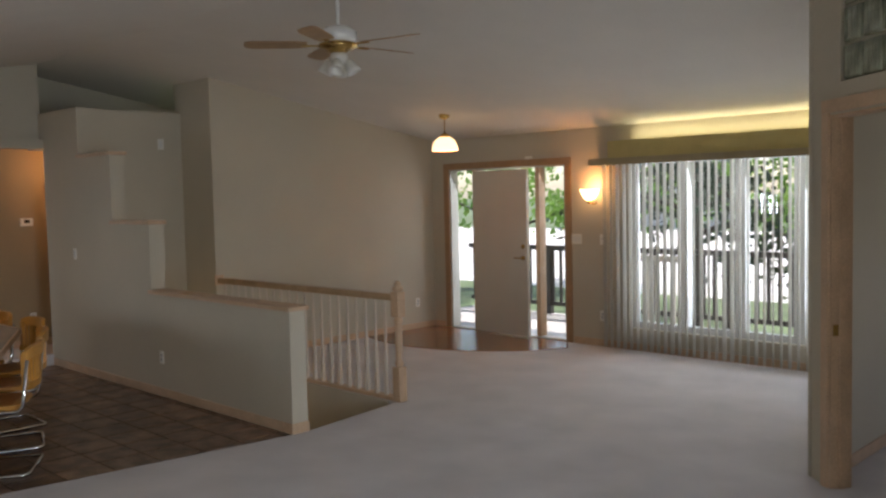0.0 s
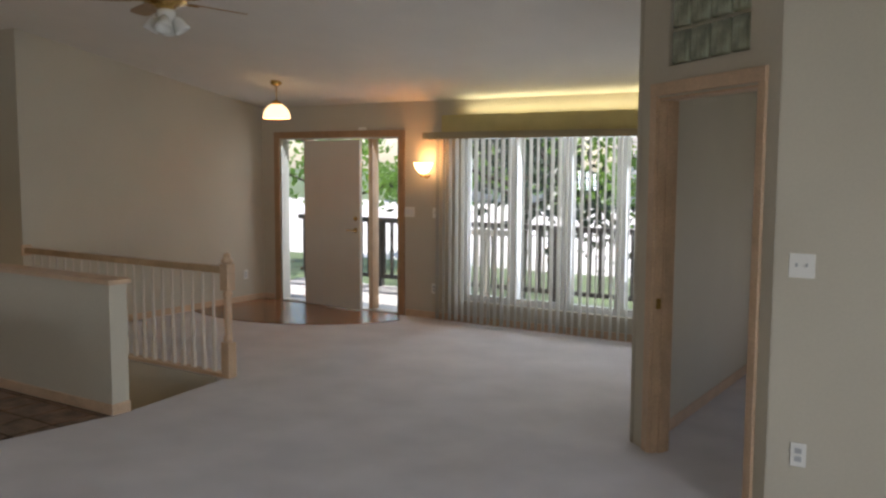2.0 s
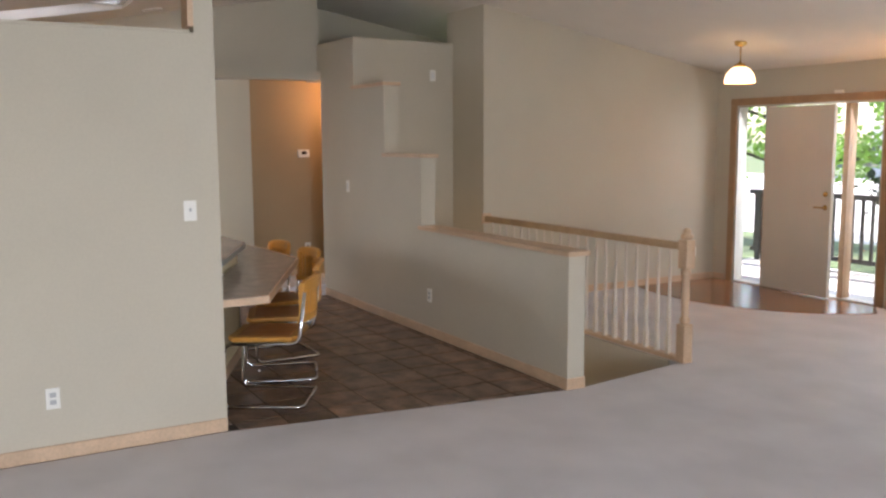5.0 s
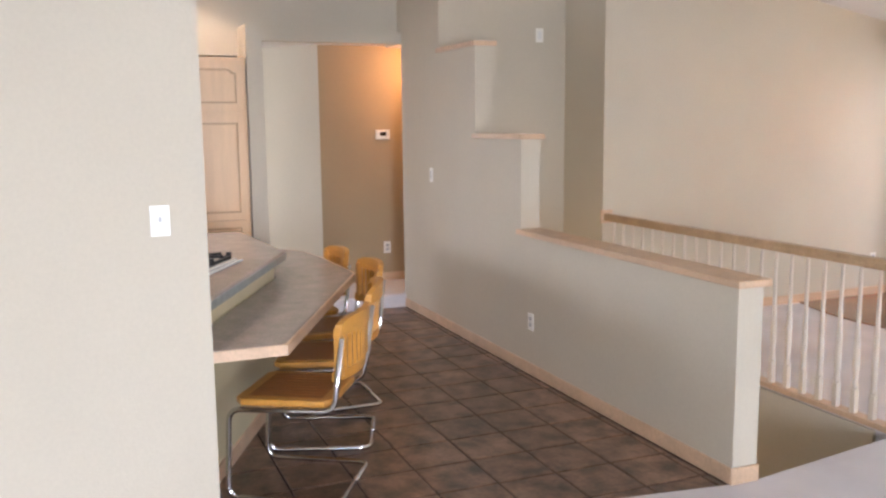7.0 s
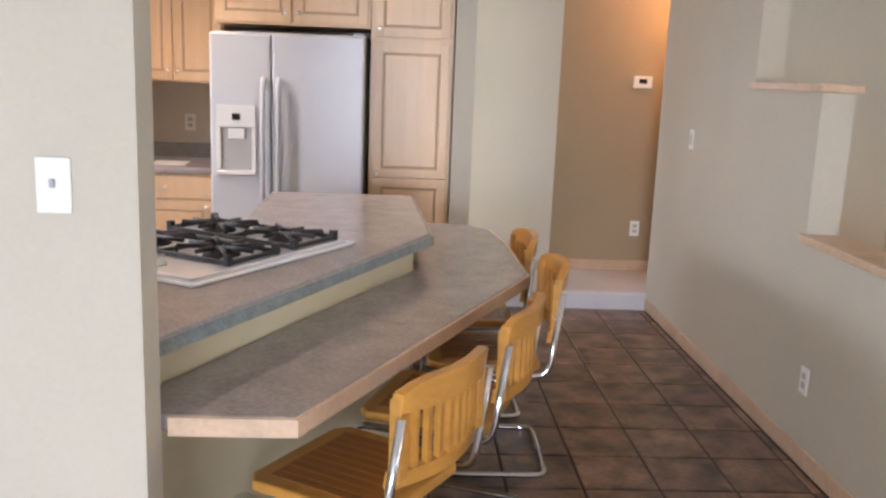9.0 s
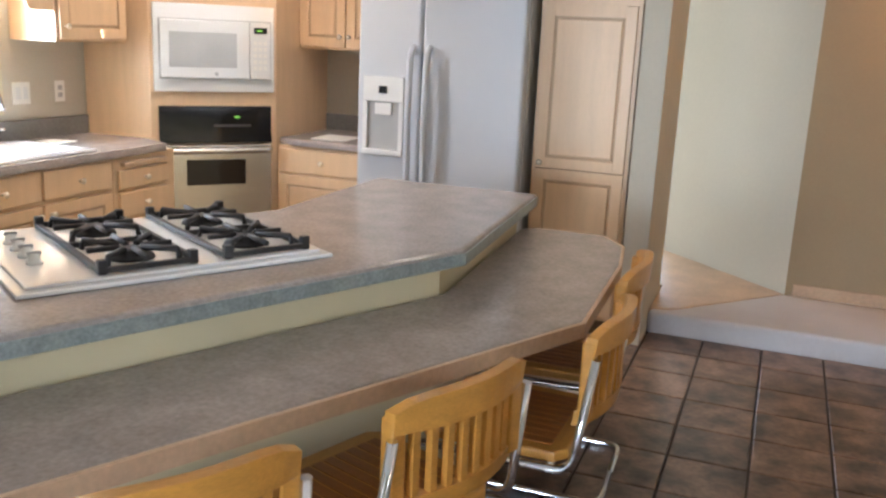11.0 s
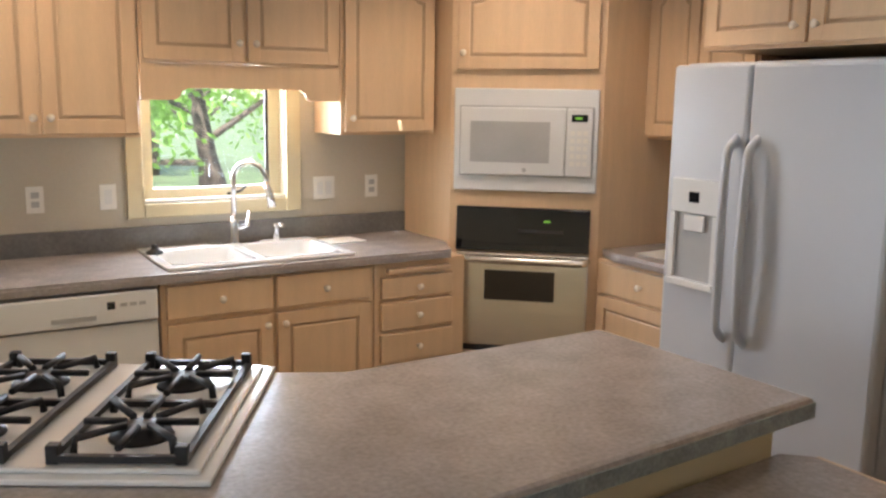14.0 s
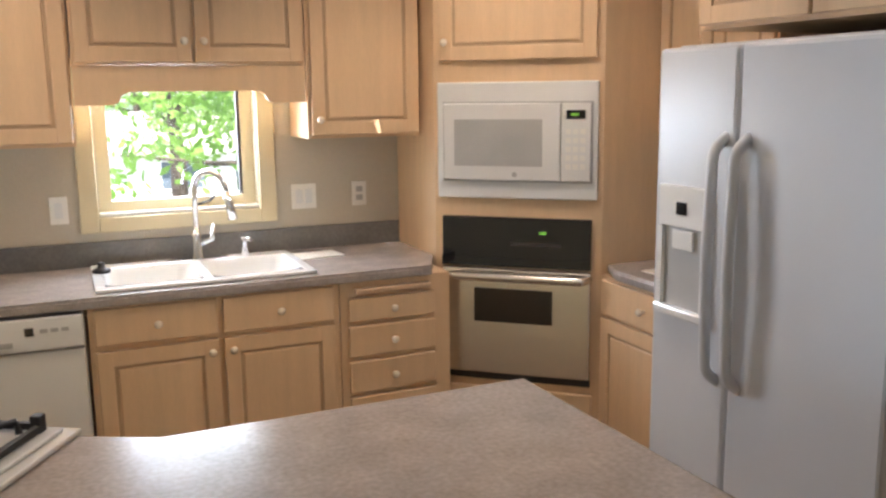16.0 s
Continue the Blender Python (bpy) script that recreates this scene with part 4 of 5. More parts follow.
BODY = [(-4.592, 1.36), (-6.225, 2.125), (-7.30, 2.06), (-7.29, 1.43), (-6.44, 1.44), (-6.08, 1.27), (-4.592, 0.47)]
part("body", prism(bmesh.new(), local(BODY), 0.0, 0.874), M_CREAM, pn, "cream panelled base")
part("toe_trim", prism(bmesh.new(), local([(-4.595, 1.372), (-6.228, 2.138), (-7.312, 2.072), (-7.312, 2.05), (-6.22, 2.10), (-4.595, 1.35)]), 0.0, 0.08), M_TRIM, pn)
part("worktop", prism(bmesh.new(), local(TOP), 0.875, 0.920, bev=0.014), M_LAM, pn, "taupe speckled laminate worktop")
edge = [(-4.592, 1.433), (-6.241, 2.204), (-7.364, 2.128), (-7.364, 2.115), (-6.239, 2.19), (-4.592, 1.42)]
part("worktop_edge", prism(bmesh.new(), local(edge), 0.868, 0.907), M_LAMEDGE, pn, "blue-grey laminate edge band")
BAR = [(-4.60, 1.375), (-4.60, 1.84), (-6.17, 2.60), (-6.9, 2.575), (-7.22, 2.53), (-7.38, 2.42), (-7.37, 2.13), (-7.31, 2.075), (-6.23, 2.14)]
br = thing("breakfast_bar", pose(-6.0, 2.1, 0), "lower taupe laminate breakfast bar with light oak edge", "breakfast bar")


def lbar(pts):
    return [(x + 6.0, y - 2.1) for x, y in pts]


part("bar_top", prism(bmesh.new(), lbar(BAR), 0.728, 0.768, bev=0.004), M_LAM, br)
oe = [(-4.588, 1.545), (-4.588, 1.848), (-6.168, 2.612), (-6.9, 2.587), (-7.225, 2.542), (-7.39, 2.428), (-7.383, 2.135), (-7.372, 2.135), (-7.375, 2.422), (-7.215, 2.527), (-6.9, 2.572), (-6.17, 2.597), (-4.603, 1.838), (-4.603, 1.545)]
part("edge_band", prism(bmesh.new(), lbar(oe), 0.720, 0.766), M_TRIM, br, "light oak edge band")
part("support_panel", box(bmesh.new(), -1.27, -1.23, 0.0, 0.30, 0.0, 0.727), M_TRIM, br)
# cooktop
ck_a = math.degrees(math.atan2(0.44, -0.745))
ck = thing("gas_cooktop", pose(-5.745, 1.378, 0.921, 0, 0, ck_a - 180), "white gas cooktop with four burners and black iron grates", "cooktop")
part("glass_top", box(bmesh.new(), -0.43, 0.43, -0.35, 0.35, 0.0, 0.012, bev=0.004), M_WHITE, ck)
part("raised_deck", box(bmesh.new(), -0.405, 0.405, -0.325, 0.325, 0.012, 0.022, bev=0.006), M_WHITE, ck)
GR = None
for gx in (-0.245, 0.095):
    for gy in (-0.16, 0.16):
        bu = part("burner", lathe(bmesh.new(), [(0.065, 0.022), (0.06, 0.032), (0.045, 0.036), (0.045, 0.046), (0.02, 0.05)], 20), M_IRON, ck)
        bu.location = (gx, gy, 0)
    bm = bmesh.new()
    for a in (-0.125, 0.125):
        box(bm, a - 0.007, a + 0.007, -0.30, 0.30, 0.026, 0.040)
    for b in (-0.30, 0.0, 0.30):
        box(bm, -0.125, 0.125, b - 0.007, b + 0.007, 0.026, 0.040)
    for gy in (-0.155, 0.155):
        for k in range(4):
            a = math.pi / 4 + k * math.pi / 2
            p = [(0.035 * math.cos(a), gy + 0.035 * math.sin(a), 0.052), (0.13 * math.cos(a), gy + 0.15 * math.sin(a), 0.056), (0.135 * math.cos(a), gy + 0.155 * math.sin(a), 0.03)]
            tube(bm, p, 0.0085, 6)
        for dx, dy in ((1, 0), (-1, 0), (0, 1), (0, -1)):
            tube(bm, [(0.03 * dx, gy + 0.03 * dy, 0.051), (0.115 * dx, gy + 0.14 * dy, 0.051)], 0.008, 6)
    for sx_, sy_ in ((-0.12, -0.295), (0.12, -0.295), (-0.12, 0.295), (0.12, 0.295)):
        box(bm, sx_ - 0.012, sx_ + 0.012, sy_ - 0.012, sy_ + 0.012, 0.022, 0.060, bev=0.003)
    g = part("grate", bm, M_IRON, ck, "black cast iron grate")
    g.location = (gx, 0, 0)
for k in range(4):
    kb = part("control_knob", lathe(bmesh.new(), [(0.022, 0.022), (0.022, 0.028), (0.016, 0.03), (0.014, 0.048), (0.004, 0.05)], 14), M_WHITE, ck)
    kb.location = (0.33, -0.14 + 0.085 * k, 0)
    part("grip", B(-0.017, 0.017, -0.004, 0.004, 0.046, 0.056), M_GREY, kb)

# ---- refrigerator ----
fr = thing("refrigerator", west(-8.105, 0.88), "white side-by-side refrigerator with ice and water dispenser", "refrigerator")
part("body", box(bmesh.new(), 0.0, 0.935, 0.08, 0.82, 0.02, 1.775, bev=0.006), M_FRIDGE, fr)
for x0, x1 in ((0.0, 0.368), (0.376, 0.935)):
    part("door", box(bmesh.new(), x0, x1, 0.0, 0.072, 0.10, 1.765, bev=0.014), M_FRIDGE, fr)
part("kick_grille", B(0.02, 0.915, 0.04, 0.08, 0.02, 0.095), M_GREY, fr)
for x in (0.325, 0.418):
    pts = rounded([(x, 0.01, 1.50), (x, -0.045, 1.46), (x, -0.055, 1.12), (x, -0.045, 0.78), (x, 0.01, 0.74)], 0.035)
    part("handle", tube(bmesh.new(), pts, 0.017, 10), M_FRIDGE, fr, "long curved white handle")
bm = bmesh.new()
box(bm, 0.04, 0.28, -0.018, 0.0, 1.20, 1.335, bev=0.006), box(bm, 0.04, 0.065, -0.018, 0.0, 0.94, 1.20), box(bm, 0.255, 0.28, -0.018, 0.0, 0.94, 1.20), box(bm, 0.04, 0.28, -0.03, 0.0, 0.91, 0.94, bev=0.006)
ds = part("dispenser", bm, M_WHITE, fr, "white ice and water dispenser")
part("display", B(0.135, 0.185, -0.021, -0.018, 1.245, 1.285), M_BLACK, ds)
part("recess", B(0.065, 0.255, -0.004, -0.001, 0.94, 1.20), M_GREY, ds)
part("spout", box(bmesh.new(), 0.11, 0.21, -0.016, -0.004, 1.13, 1.195, bev=0.005), M_WHITE, ds)
part("hinge_cover", box(bmesh.new(), 0.86, 0.925, 0.03, 0.10, 1.772, 1.788, bev=0.005), M_FRIDGE, fr)

# ---- microwave and oven ----
mo = thing("microwave", oven_m @ pose(OW / 2, 0, 1.185), "white built-in microwave with trim kit", "microwave")
part("trim_kit", box(bmesh.new(), -0.345, 0.345, -0.022, 0.0, 0.0, 0.49, bev=0.006), M_WHITE, mo)
# Grey sheet painted in as the shade line round door and panel.
part("shadow_gap", B(-0.318, 0.325, -0.0235, -0.0205, 0.072, 0.408), M_GREY, mo)
part("door", box(bmesh.new(), -0.312, 0.192, -0.042, -0.022, 0.078, 0.402, bev=0.006), M_WHITE, mo)
part("control_panel", box(bmesh.new(), 0.196, 0.319, -0.042, -0.022, 0.078, 0.402, bev=0.006), M_WHITE, mo)
part("window", B(-0.262, 0.118, -0.0445, -0.0415, 0.14, 0.335), M_MWWIN, mo, "grey meshed window")
part("display", B(0.218, 0.295, -0.0445, -0.0415, 0.338, 0.372), M_BLACK, mo)
part("clock_digits", B(0.236, 0.268, -0.0465, -0.0445, 0.350, 0.360), M_LED, mo)
for r in range(5):
    for q in range(3):
        part("button", B(0.215 + 0.03 * q, 0.237 + 0.03 * q, -0.0435, -0.0415, 0.13 + 0.036 * r, 0.152 + 0.036 * r), M_PLATE, mo)
bm = lathe(bmesh.new(), [(0.011, 0), (0.011, 0.002)], 14)
bm.transform(Matrix.Translation((0, -0.0415, 0.105)) @ Matrix.Rotation(radians(90), 4, "X"))
part("badge", bm, M_GREY, mo)
ov = thing("wall_oven", oven_m @ pose(OW / 2, 0, 0.40), "stainless wall oven with black control panel", "oven")
part("control_panel", box(bmesh.new(), -0.325, 0.325, -0.03, 0.0, 0.49, 0.705, bev=0.005), M_BLACK, ov, "black glass control panel")
part("clock_digits", B(0.105, 0.135, -0.032, -0.030, 0.637, 0.648), M_LED, ov)
part("lower_lip", prism(bmesh.new(), [(-0.325, 0.492), (0.325, 0.492), (0.325, 0.535), (0.2, 0.528), (0.0, 0.525), (-0.2, 0.528), (-0.325, 0.535)], -0.036, -0.0302, axis="y"), M_BLACK, ov)
part("key_row", B(-0.02, 0.2, -0.0315, -0.030, 0.585, 0.60), M_DARK, ov)
od = part("oven_door", box(bmesh.new(), -0.325, 0.325, -0.035, 0.0, 0.01, 0.48, bev=0.006), M_STEEL, ov, "brushed stainless door")
part("window", B(-0.18, 0.165, -0.0375, -0.0345, 0.245, 0.395), M_OVENWIN, od)
pts = rounded([(-0.315, -0.03, 0.455), (-0.30, -0.08, 0.452), (0.30, -0.08, 0.452), (0.315, -0.03, 0.455)], 0.02)
part("handle", tube(bmesh.new(), pts, 0.019, 10), M_STEEL, od)
part("bottom_vent", B(-0.325, 0.325, -0.012, 0.0, -0.025, 0.008), M_IRON, ov)

# ---- sink and faucet ----
sk = thing("kitchen_sink", pose(-6.80, -0.40, 0.919), "white enamel double-bowl sink set in the counter", "sink")
bm = bmesh.new()
box(bm, -0.42, 0.42, 0.21, 0.265, 0.0, 0.014, bev=0.005), box(bm, -0.42, 0.42, -0.265, -0.17, 0.0, 0.014, bev=0.005)
box(bm, -0.42, -0.38, -0.172, 0.212, 0.0, 0.014, bev=0.005), box(bm, 0.38, 0.42, -0.172, 0.212, 0.0, 0.014, bev=0.005), box(bm, -0.02, 0.02, -0.172, 0.212, 0.0, 0.013, bev=0.004)
part("rim", bm, M_WHITE, sk)
for x0, x1 in ((-0.385, -0.012), (0.012, 0.385)):
    y0, y1, zb, zt = -0.165, 0.198, -0.17, 0.012
    bm = bmesh.new()
    rings = []
    for inset, z in ((0.0, zt), (0.012, -0.01), (0.03, zb + 0.03), (0.055, zb), (0.12, zb - 0.004)):
        ring = []
        r = 0.06
        for cx, cy, a0 in ((x1 - inset - r, y1 - inset - r, 0), (x0 + inset + r, y1 - inset - r, 90), (x0 + inset + r, y0 + inset + r, 180), (x1 - inset - r, y0 + inset + r, 270)):
            ring += [bm.verts.new((cx + r * math.cos(radians(a0 + d)), cy + r * math.sin(radians(a0 + d)), z)) for d in (0, 30, 60, 90)]
        rings.append(ring)
    for ra, rb in zip(rings, rings[1:]):
        for k in range(16):
            f = bm.faces.new((ra[k], ra[(k + 1) % 16], rb[(k + 1) % 16], rb[k]))
            f.smooth = True
    bm.faces.new(rings[-1])
    bowl = part("bowl", bm, M_WHITE, sk, "deep white enamel bowl")
    dr = part("drain", lathe(bmesh.new(), [(0.04, 0.0), (0.04, 0.004), (0.025, 0.003)], 14), M_CHROME, bowl)
    dr.location = ((x0 + x1) / 2, 0.0, zb - 0.002)
fc = thing("faucet", pose(-6.82, -0.62, 0.93), "chrome gooseneck pull-down kitchen faucet", "faucet")
part("deck_plate", prism(bmesh.new(), [(0.135 * math.cos(a), 0.032 * math.sin(a)) for a in [k * math.pi / 10 for k in range(20)]], 0.0, 0.006, bev=0.002), M_CHROME, fc)
part("base", lathe(bmesh.new(), [(0.03, 0), (0.03, 0.01), (0.024, 0.02), (0.021, 0.10), (0.018, 0.12)], 16), M_CHROME, fc)
pts = [(0, 0, 0.10), (0, 0, 0.30)] + [(0 - (0.075 - 0.075 * math.cos(a)) * 0.75, (0.075 - 0.075 * math.cos(a)) * 0.9, 0.30 + 0.085 * math.sin(a)) for a in [k * math.pi / 10 for k in range(1, 11)]]
part("neck", tube(bmesh.new(), pts, 0.013, 10), M_CHROME, fc)
e2 = pts[-1]
part("spray_head", tube(bmesh.new(), [e2, (e2[0] - 0.01, e2[1] + 0.01, e2[2] - 0.05), (e2[0] - 0.02, e2[1] + 0.015, e2[2] - 0.115)], [0.014, 0.018, 0.020], 12), M_CHROME, fc)
part("lever", tube(bmesh.new(), [(-0.02, 0, 0.07), (-0.065, 0.0, 0.085), (-0.075, 0, 0.15)], [0.014, 0.012, 0.006], 10), M_CHROME, fc)
sd = thing("soap_dispenser", pose(-7.02, -0.60, 0.93), "small chrome soap dispenser pump by the sink", "soap dispenser")
part("body", tube(bmesh.new(), [(0, 0, 0), (0, 0, 0.06), (0, 0, 0.085)], [0.016, 0.011, 0.016], 12), M_CHROME, sd)
part("spout", tube(bmesh.new(), [(0, 0, 0.08), (-0.02, 0.05, 0.08)], 0.008, 8), M_CHROME, sd)
sp = thing("drain_stopper", pose(-6.42, -0.50, 0.93), "black rubber sink stopper on the rim", "stopper")
part("body", lathe(bmesh.new(), [(0.035, 0), (0.038, 0.012), (0.02, 0.02), (0.012, 0.03), (0.016, 0.04), (0.006, 0.045)], 16), M_IRON, sp)
pa = tagged(part("paper_sheet", prism(bmesh.new(), [(-7.18, -0.60), (-7.42, -0.62), (-7.44, -0.47), (-7.22, -0.45)], 0.919, 0.923), M_PLATE), "small white paper sheet lying on the counter", "paper")
pa = tagged(part("paper_sheet", prism(bmesh.new(), [(-8.40, 0.42), (-8.66, 0.40), (-8.66, 0.62), (-8.42, 0.64)], 0.919, 0.923), M_PLATE), "white paper sheet lying on the small counter", "paper")

# ---- kitchen window ----
kw = thing("window_2", pose(-6.78, -0.735, 0), "wood-cased casement window over the kitchen sink", "window", kind="structure")
bm = bmesh.new()
for a in ((-0.42, -0.345), (0.345, 0.42)):
    box(bm, *a, 0.0, 0.02, 1.06, 1.80, bev=0.004)
box(bm, -0.345, 0.345, 0.0, 0.02, 1.06, 1.125, bev=0.004)
part("casing", bm, M_CREAM, kw, "pale wood window casing")
bm = bmesh.new()
box(bm, -0.34, -0.285, -0.10, -0.06, 1.185, 1.72), box(bm, 0.285, 0.34, -0.10, -0.06, 1.185, 1.72), box(bm, -0.34, 0.34, -0.10, -0.06, 1.13, 1.185)
box(bm, -0.34, 0.34, -0.10, -0.06, 1.72, 1.78)
part("window_frame", bm, M_CREAM, kw)
part("window_sill", box(bmesh.new(), -0.34, 0.34, -0.16, 0.0, 1.125, 1.14), M_PLATE, kw)
p = part("pane", B(-0.285, 0.285, -0.082, -0.076, 1.185, 1.72), M_GLASS, kw)
p.visible_shadow = False
part("gasket", B(-0.285, -0.27, -0.085, -0.07, 1.185, 1.72), M_DARK, kw)
part("crank", tube(bmesh.new(), [(-0.06, -0.04, 1.15), (-0.12, -0.02, 1.165), (-0.15, -0.02, 1.19)], 0.007, 6), M_DARK, kw)

# ---- back hall window ----
hw = thing("window_3", pose(-12.0, 1.625, 0), "white-framed window far inside the back hall", "window", kind="structure")
bm = bmesh.new()
box(bm, -0.10, -0.04, -0.725, 0.725, 0.45, 0.51), box(bm, -0.10, -0.04, -0.725, 0.725, 1.99, 2.05)
for y0, y1 in ((-0.725, -0.66), (-0.03, 0.03), (0.66, 0.725)):
    box(bm, -0.10, -0.04, y0, y1, 0.51, 1.99)
part("window_frame", bm, M_WHITE, hw)
for y0, y1 in ((-0.66, -0.03), (0.03, 0.66)):
    p = part("pane", B(-0.074, -0.068, y0, y1, 0.51, 1.99), M_GLASS, hw)
    p.visible_shadow = False

# ---- chairs ----


def bar_chair(m):
    """Cantilever chair; local -y is its front, its back stands at +y."""
    c = thing("cantilever_chair", m, "honey oak slatted chair on a chrome cantilever frame", "chair", "chairs at the bar")
    bm = bmesh.new()
    prism(bm, [(-0.23, -0.20), (-0.19, -0.235), (0.19, -0.235), (0.23, -0.20), (0.22, 0.18), (0.18, 0.21), (-0.18, 0.21), (-0.22, 0.18)], 0.435, 0.468, bev=0.008)
    part("seat", bm, M_CHAIR, c, "honey oak framed seat")
    for k in range(9):
        part("seat_slat", B(-0.175 + k * 0.04, -0.143 + k * 0.04, -0.18, 0.16, 0.464, 0.4705), M_SEAT, c)
    # back: curved frame with upright slats
    def arc(x):
        return 0.235 + 0.05 * (1 - (x / 0.22) ** 2)
    bm = bmesh.new()
    for z0, z1, t in ((0.765, 0.845, 0.015), (0.56, 0.605, 0.012)):
        n = 10
        rows = []
        for k in range(n + 1):
            x = -0.225 + 0.45 * k / n
            lean = 0.10 * (z0 - 0.56)
            y = arc(x) + lean
            drop = 0.03 * abs(x / 0.225) ** 5 if z1 > 0.7 else 0
            rows.append([bm.verts.new(v) for v in ((x, y - t, z0), (x, y + t, z0), (x, y + t + 0.006, z1 - drop), (x, y - t + 0.006, z1 - drop))])
        for a, b in zip(rows, rows[1:]):
            for k in range(4):
                f = bm.faces.new((a[k], a[(k + 1) % 4], b[(k + 1) % 4], b[k]))
        bm.faces.new(rows[0][::-1]), bm.faces.new(rows[-1])
    for x in (-0.205, 0.205):
        box(bm, x - 0.022, x + 0.022, arc(x) - 0.008, arc(x) + 0.028, 0.58, 0.80, bev=0.006)
    part("backrest", bm, M_CHAIR, c, "curved honey oak backrest")
    for k in range(8):
        x = -0.155 + k * 0.0443
        part("back_slat", B(x - 0.010, x + 0.010, arc(x) - 0.004, arc(x) + 0.014, 0.59, 0.775), M_CHAIR, c)
    for s in (-1, 1):
        x = 0.245 * s
        pts = rounded([(x * 0.95, 0.275, 0.76), (x, 0.235, 0.43), (x, -0.25, 0.425), (x, -0.27, 0.013), (x, 0.25, 0.013), (0, 0.25, 0.013)], 0.06)
        part("tube_frame", tube(bmesh.new(), pts, 0.0125, 10), M_CHROME, c, "bent chrome tube")
    part("seat_cross_tube", tube(bmesh.new(), [(-0.245, 0.17, 0.427), (0.245, 0.17, 0.427)], 0.010, 8), M_CHROME, c)
    return c


CH = bar_chair(pose(-4.97, 1.98, 0, 0, 0, -32))
for x, y, r in ((-5.54, 2.24, -20), (-6.13, 2.43, -1), (-6.73, 2.39, 2)):
    copy_thing(CH, pose(x, y, 0, 0, 0, r))

# ---- kitchen can lights ----
for cx, cy in ((-5.9, 0.25), (-8.25, 1.97), (-6.6, 1.9), (-7.6, 0.45)):
    cl = thing("recessed_light", pose(cx, cy, ceil_z(cy), 10, 0, 0), "lit recessed can light in the kitchen ceiling", "ceiling light", "can lights")
    part("trim_ring", lathe(bmesh.new(), [(0.10, -0.012), (0.10, -0.002), (0.075, -0.002), (0.075, -0.010)], 20), M_WHITE, cl)
    part("lens", lathe(bmesh.new(), [(0.074, -0.009), (0.074, -0.004)], 20), M_CAN, cl)

# ---- outside ----
bm = bmesh.new()
box(bm, -400, 400, -400, 400, -1.30, -1.2)
setting("ground", bm, M_GRASS, "green lawn reaching to the horizon", "lawn")
dk = thing("deck", pose(-4, DW + 0.16, 0), "grey deck with dark railing in front of the window", "deck", kind="structure")
for k in range(15):
    part("board", B(-4.5, 4.5, 0.01 + k * 0.14, 0.14 + k * 0.14, -0.16, -0.06), M_DECK, dk)
for k in range(7):
    part("post", B(-4.4 + k * 1.45, -4.31 + k * 1.45, 2.0, 2.09, -1.2, 0.96), M_DARK, dk)
part("top_rail", B(-4.5, 4.5, 1.98, 2.11, 0.90, 0.97), M_DARK, dk)
part("bottom_rail", B(-4.5, 4.5, 2.02, 2.07, 0.06, 0.12), M_DARK, dk)
for k in range(62):
    part("picket", B(-4.45 + k * 0.145, -4.41 + k * 0.145, 2.03, 2.06, 0.12, 0.90), M_DARK, dk)
# Roof slab added out of view to block sun from the front glazing.
bm = bmesh.new()
box(bm, -8.2, 0.6, DW + 0.17, DW + 2.4, 2.75, 2.9)
setting("sun_screen_slab", bm, M_PORCH, "unseen roof slab over the deck, added to keep the sun out", "porch roof")
pr = thing("porch_post_rail", pose(-5.05, 9.6, 0), "pale porch post with stair railing by the door", "porch rail")
part("post", box(bmesh.new(), -0.06, 0.06, -0.06, 0.06, -0.06, 2.75), M_PORCH, pr)
part("side_rail", box(bmesh.new(), 0.06, 1.0, -0.03, 0.03, 0.88, 0.95), M_PORCH, pr)
for k in range(7):
    part("picket", B(0.14 + 0.125 * k, 0.17 + 0.125 * k, -0.015, 0.015, -0.06, 0.88), M_PORCH, pr)


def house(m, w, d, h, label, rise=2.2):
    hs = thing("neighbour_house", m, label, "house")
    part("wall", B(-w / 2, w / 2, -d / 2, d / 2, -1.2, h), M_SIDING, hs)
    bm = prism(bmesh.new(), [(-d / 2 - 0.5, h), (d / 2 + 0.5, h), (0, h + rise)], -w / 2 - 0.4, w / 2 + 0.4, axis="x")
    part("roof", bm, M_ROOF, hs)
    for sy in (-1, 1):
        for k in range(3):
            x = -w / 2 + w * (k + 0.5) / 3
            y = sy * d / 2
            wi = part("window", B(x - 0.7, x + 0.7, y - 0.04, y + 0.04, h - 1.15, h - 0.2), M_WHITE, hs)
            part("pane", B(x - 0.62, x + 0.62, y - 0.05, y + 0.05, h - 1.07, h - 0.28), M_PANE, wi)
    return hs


house(pose(-36, 64, 0, 0, 0, 20), 11, 8, 2.6, "pale neighbour house seen past the front door")
house(pose(-17, 66, 0, 0, 0, 8), 14, 9, 2.6, "pale sided neighbour house across the lawn in front")
# House walls cut to 1.2 m so the roof sits low, as if downhill.
house(pose(-6.9, -27, 0, 0, 0, -4), 9, 7, 0.0, "pale neighbour house cut off low behind the kitchen window", 1.1)
setting("pavement", B(-30, -2, -23, -9, -1.21, -1.185), M_ROAD, "sunlit pale concrete court behind the kitchen", "pavement")
# Street stretched to 36 m wide as a bright ground for the outlook.
setting("road", B(-200, 200, 22, 58, -1.21, -1.19), M_ROAD, "pale concrete street, widened to brighten the view beyond the front lawn", "road")



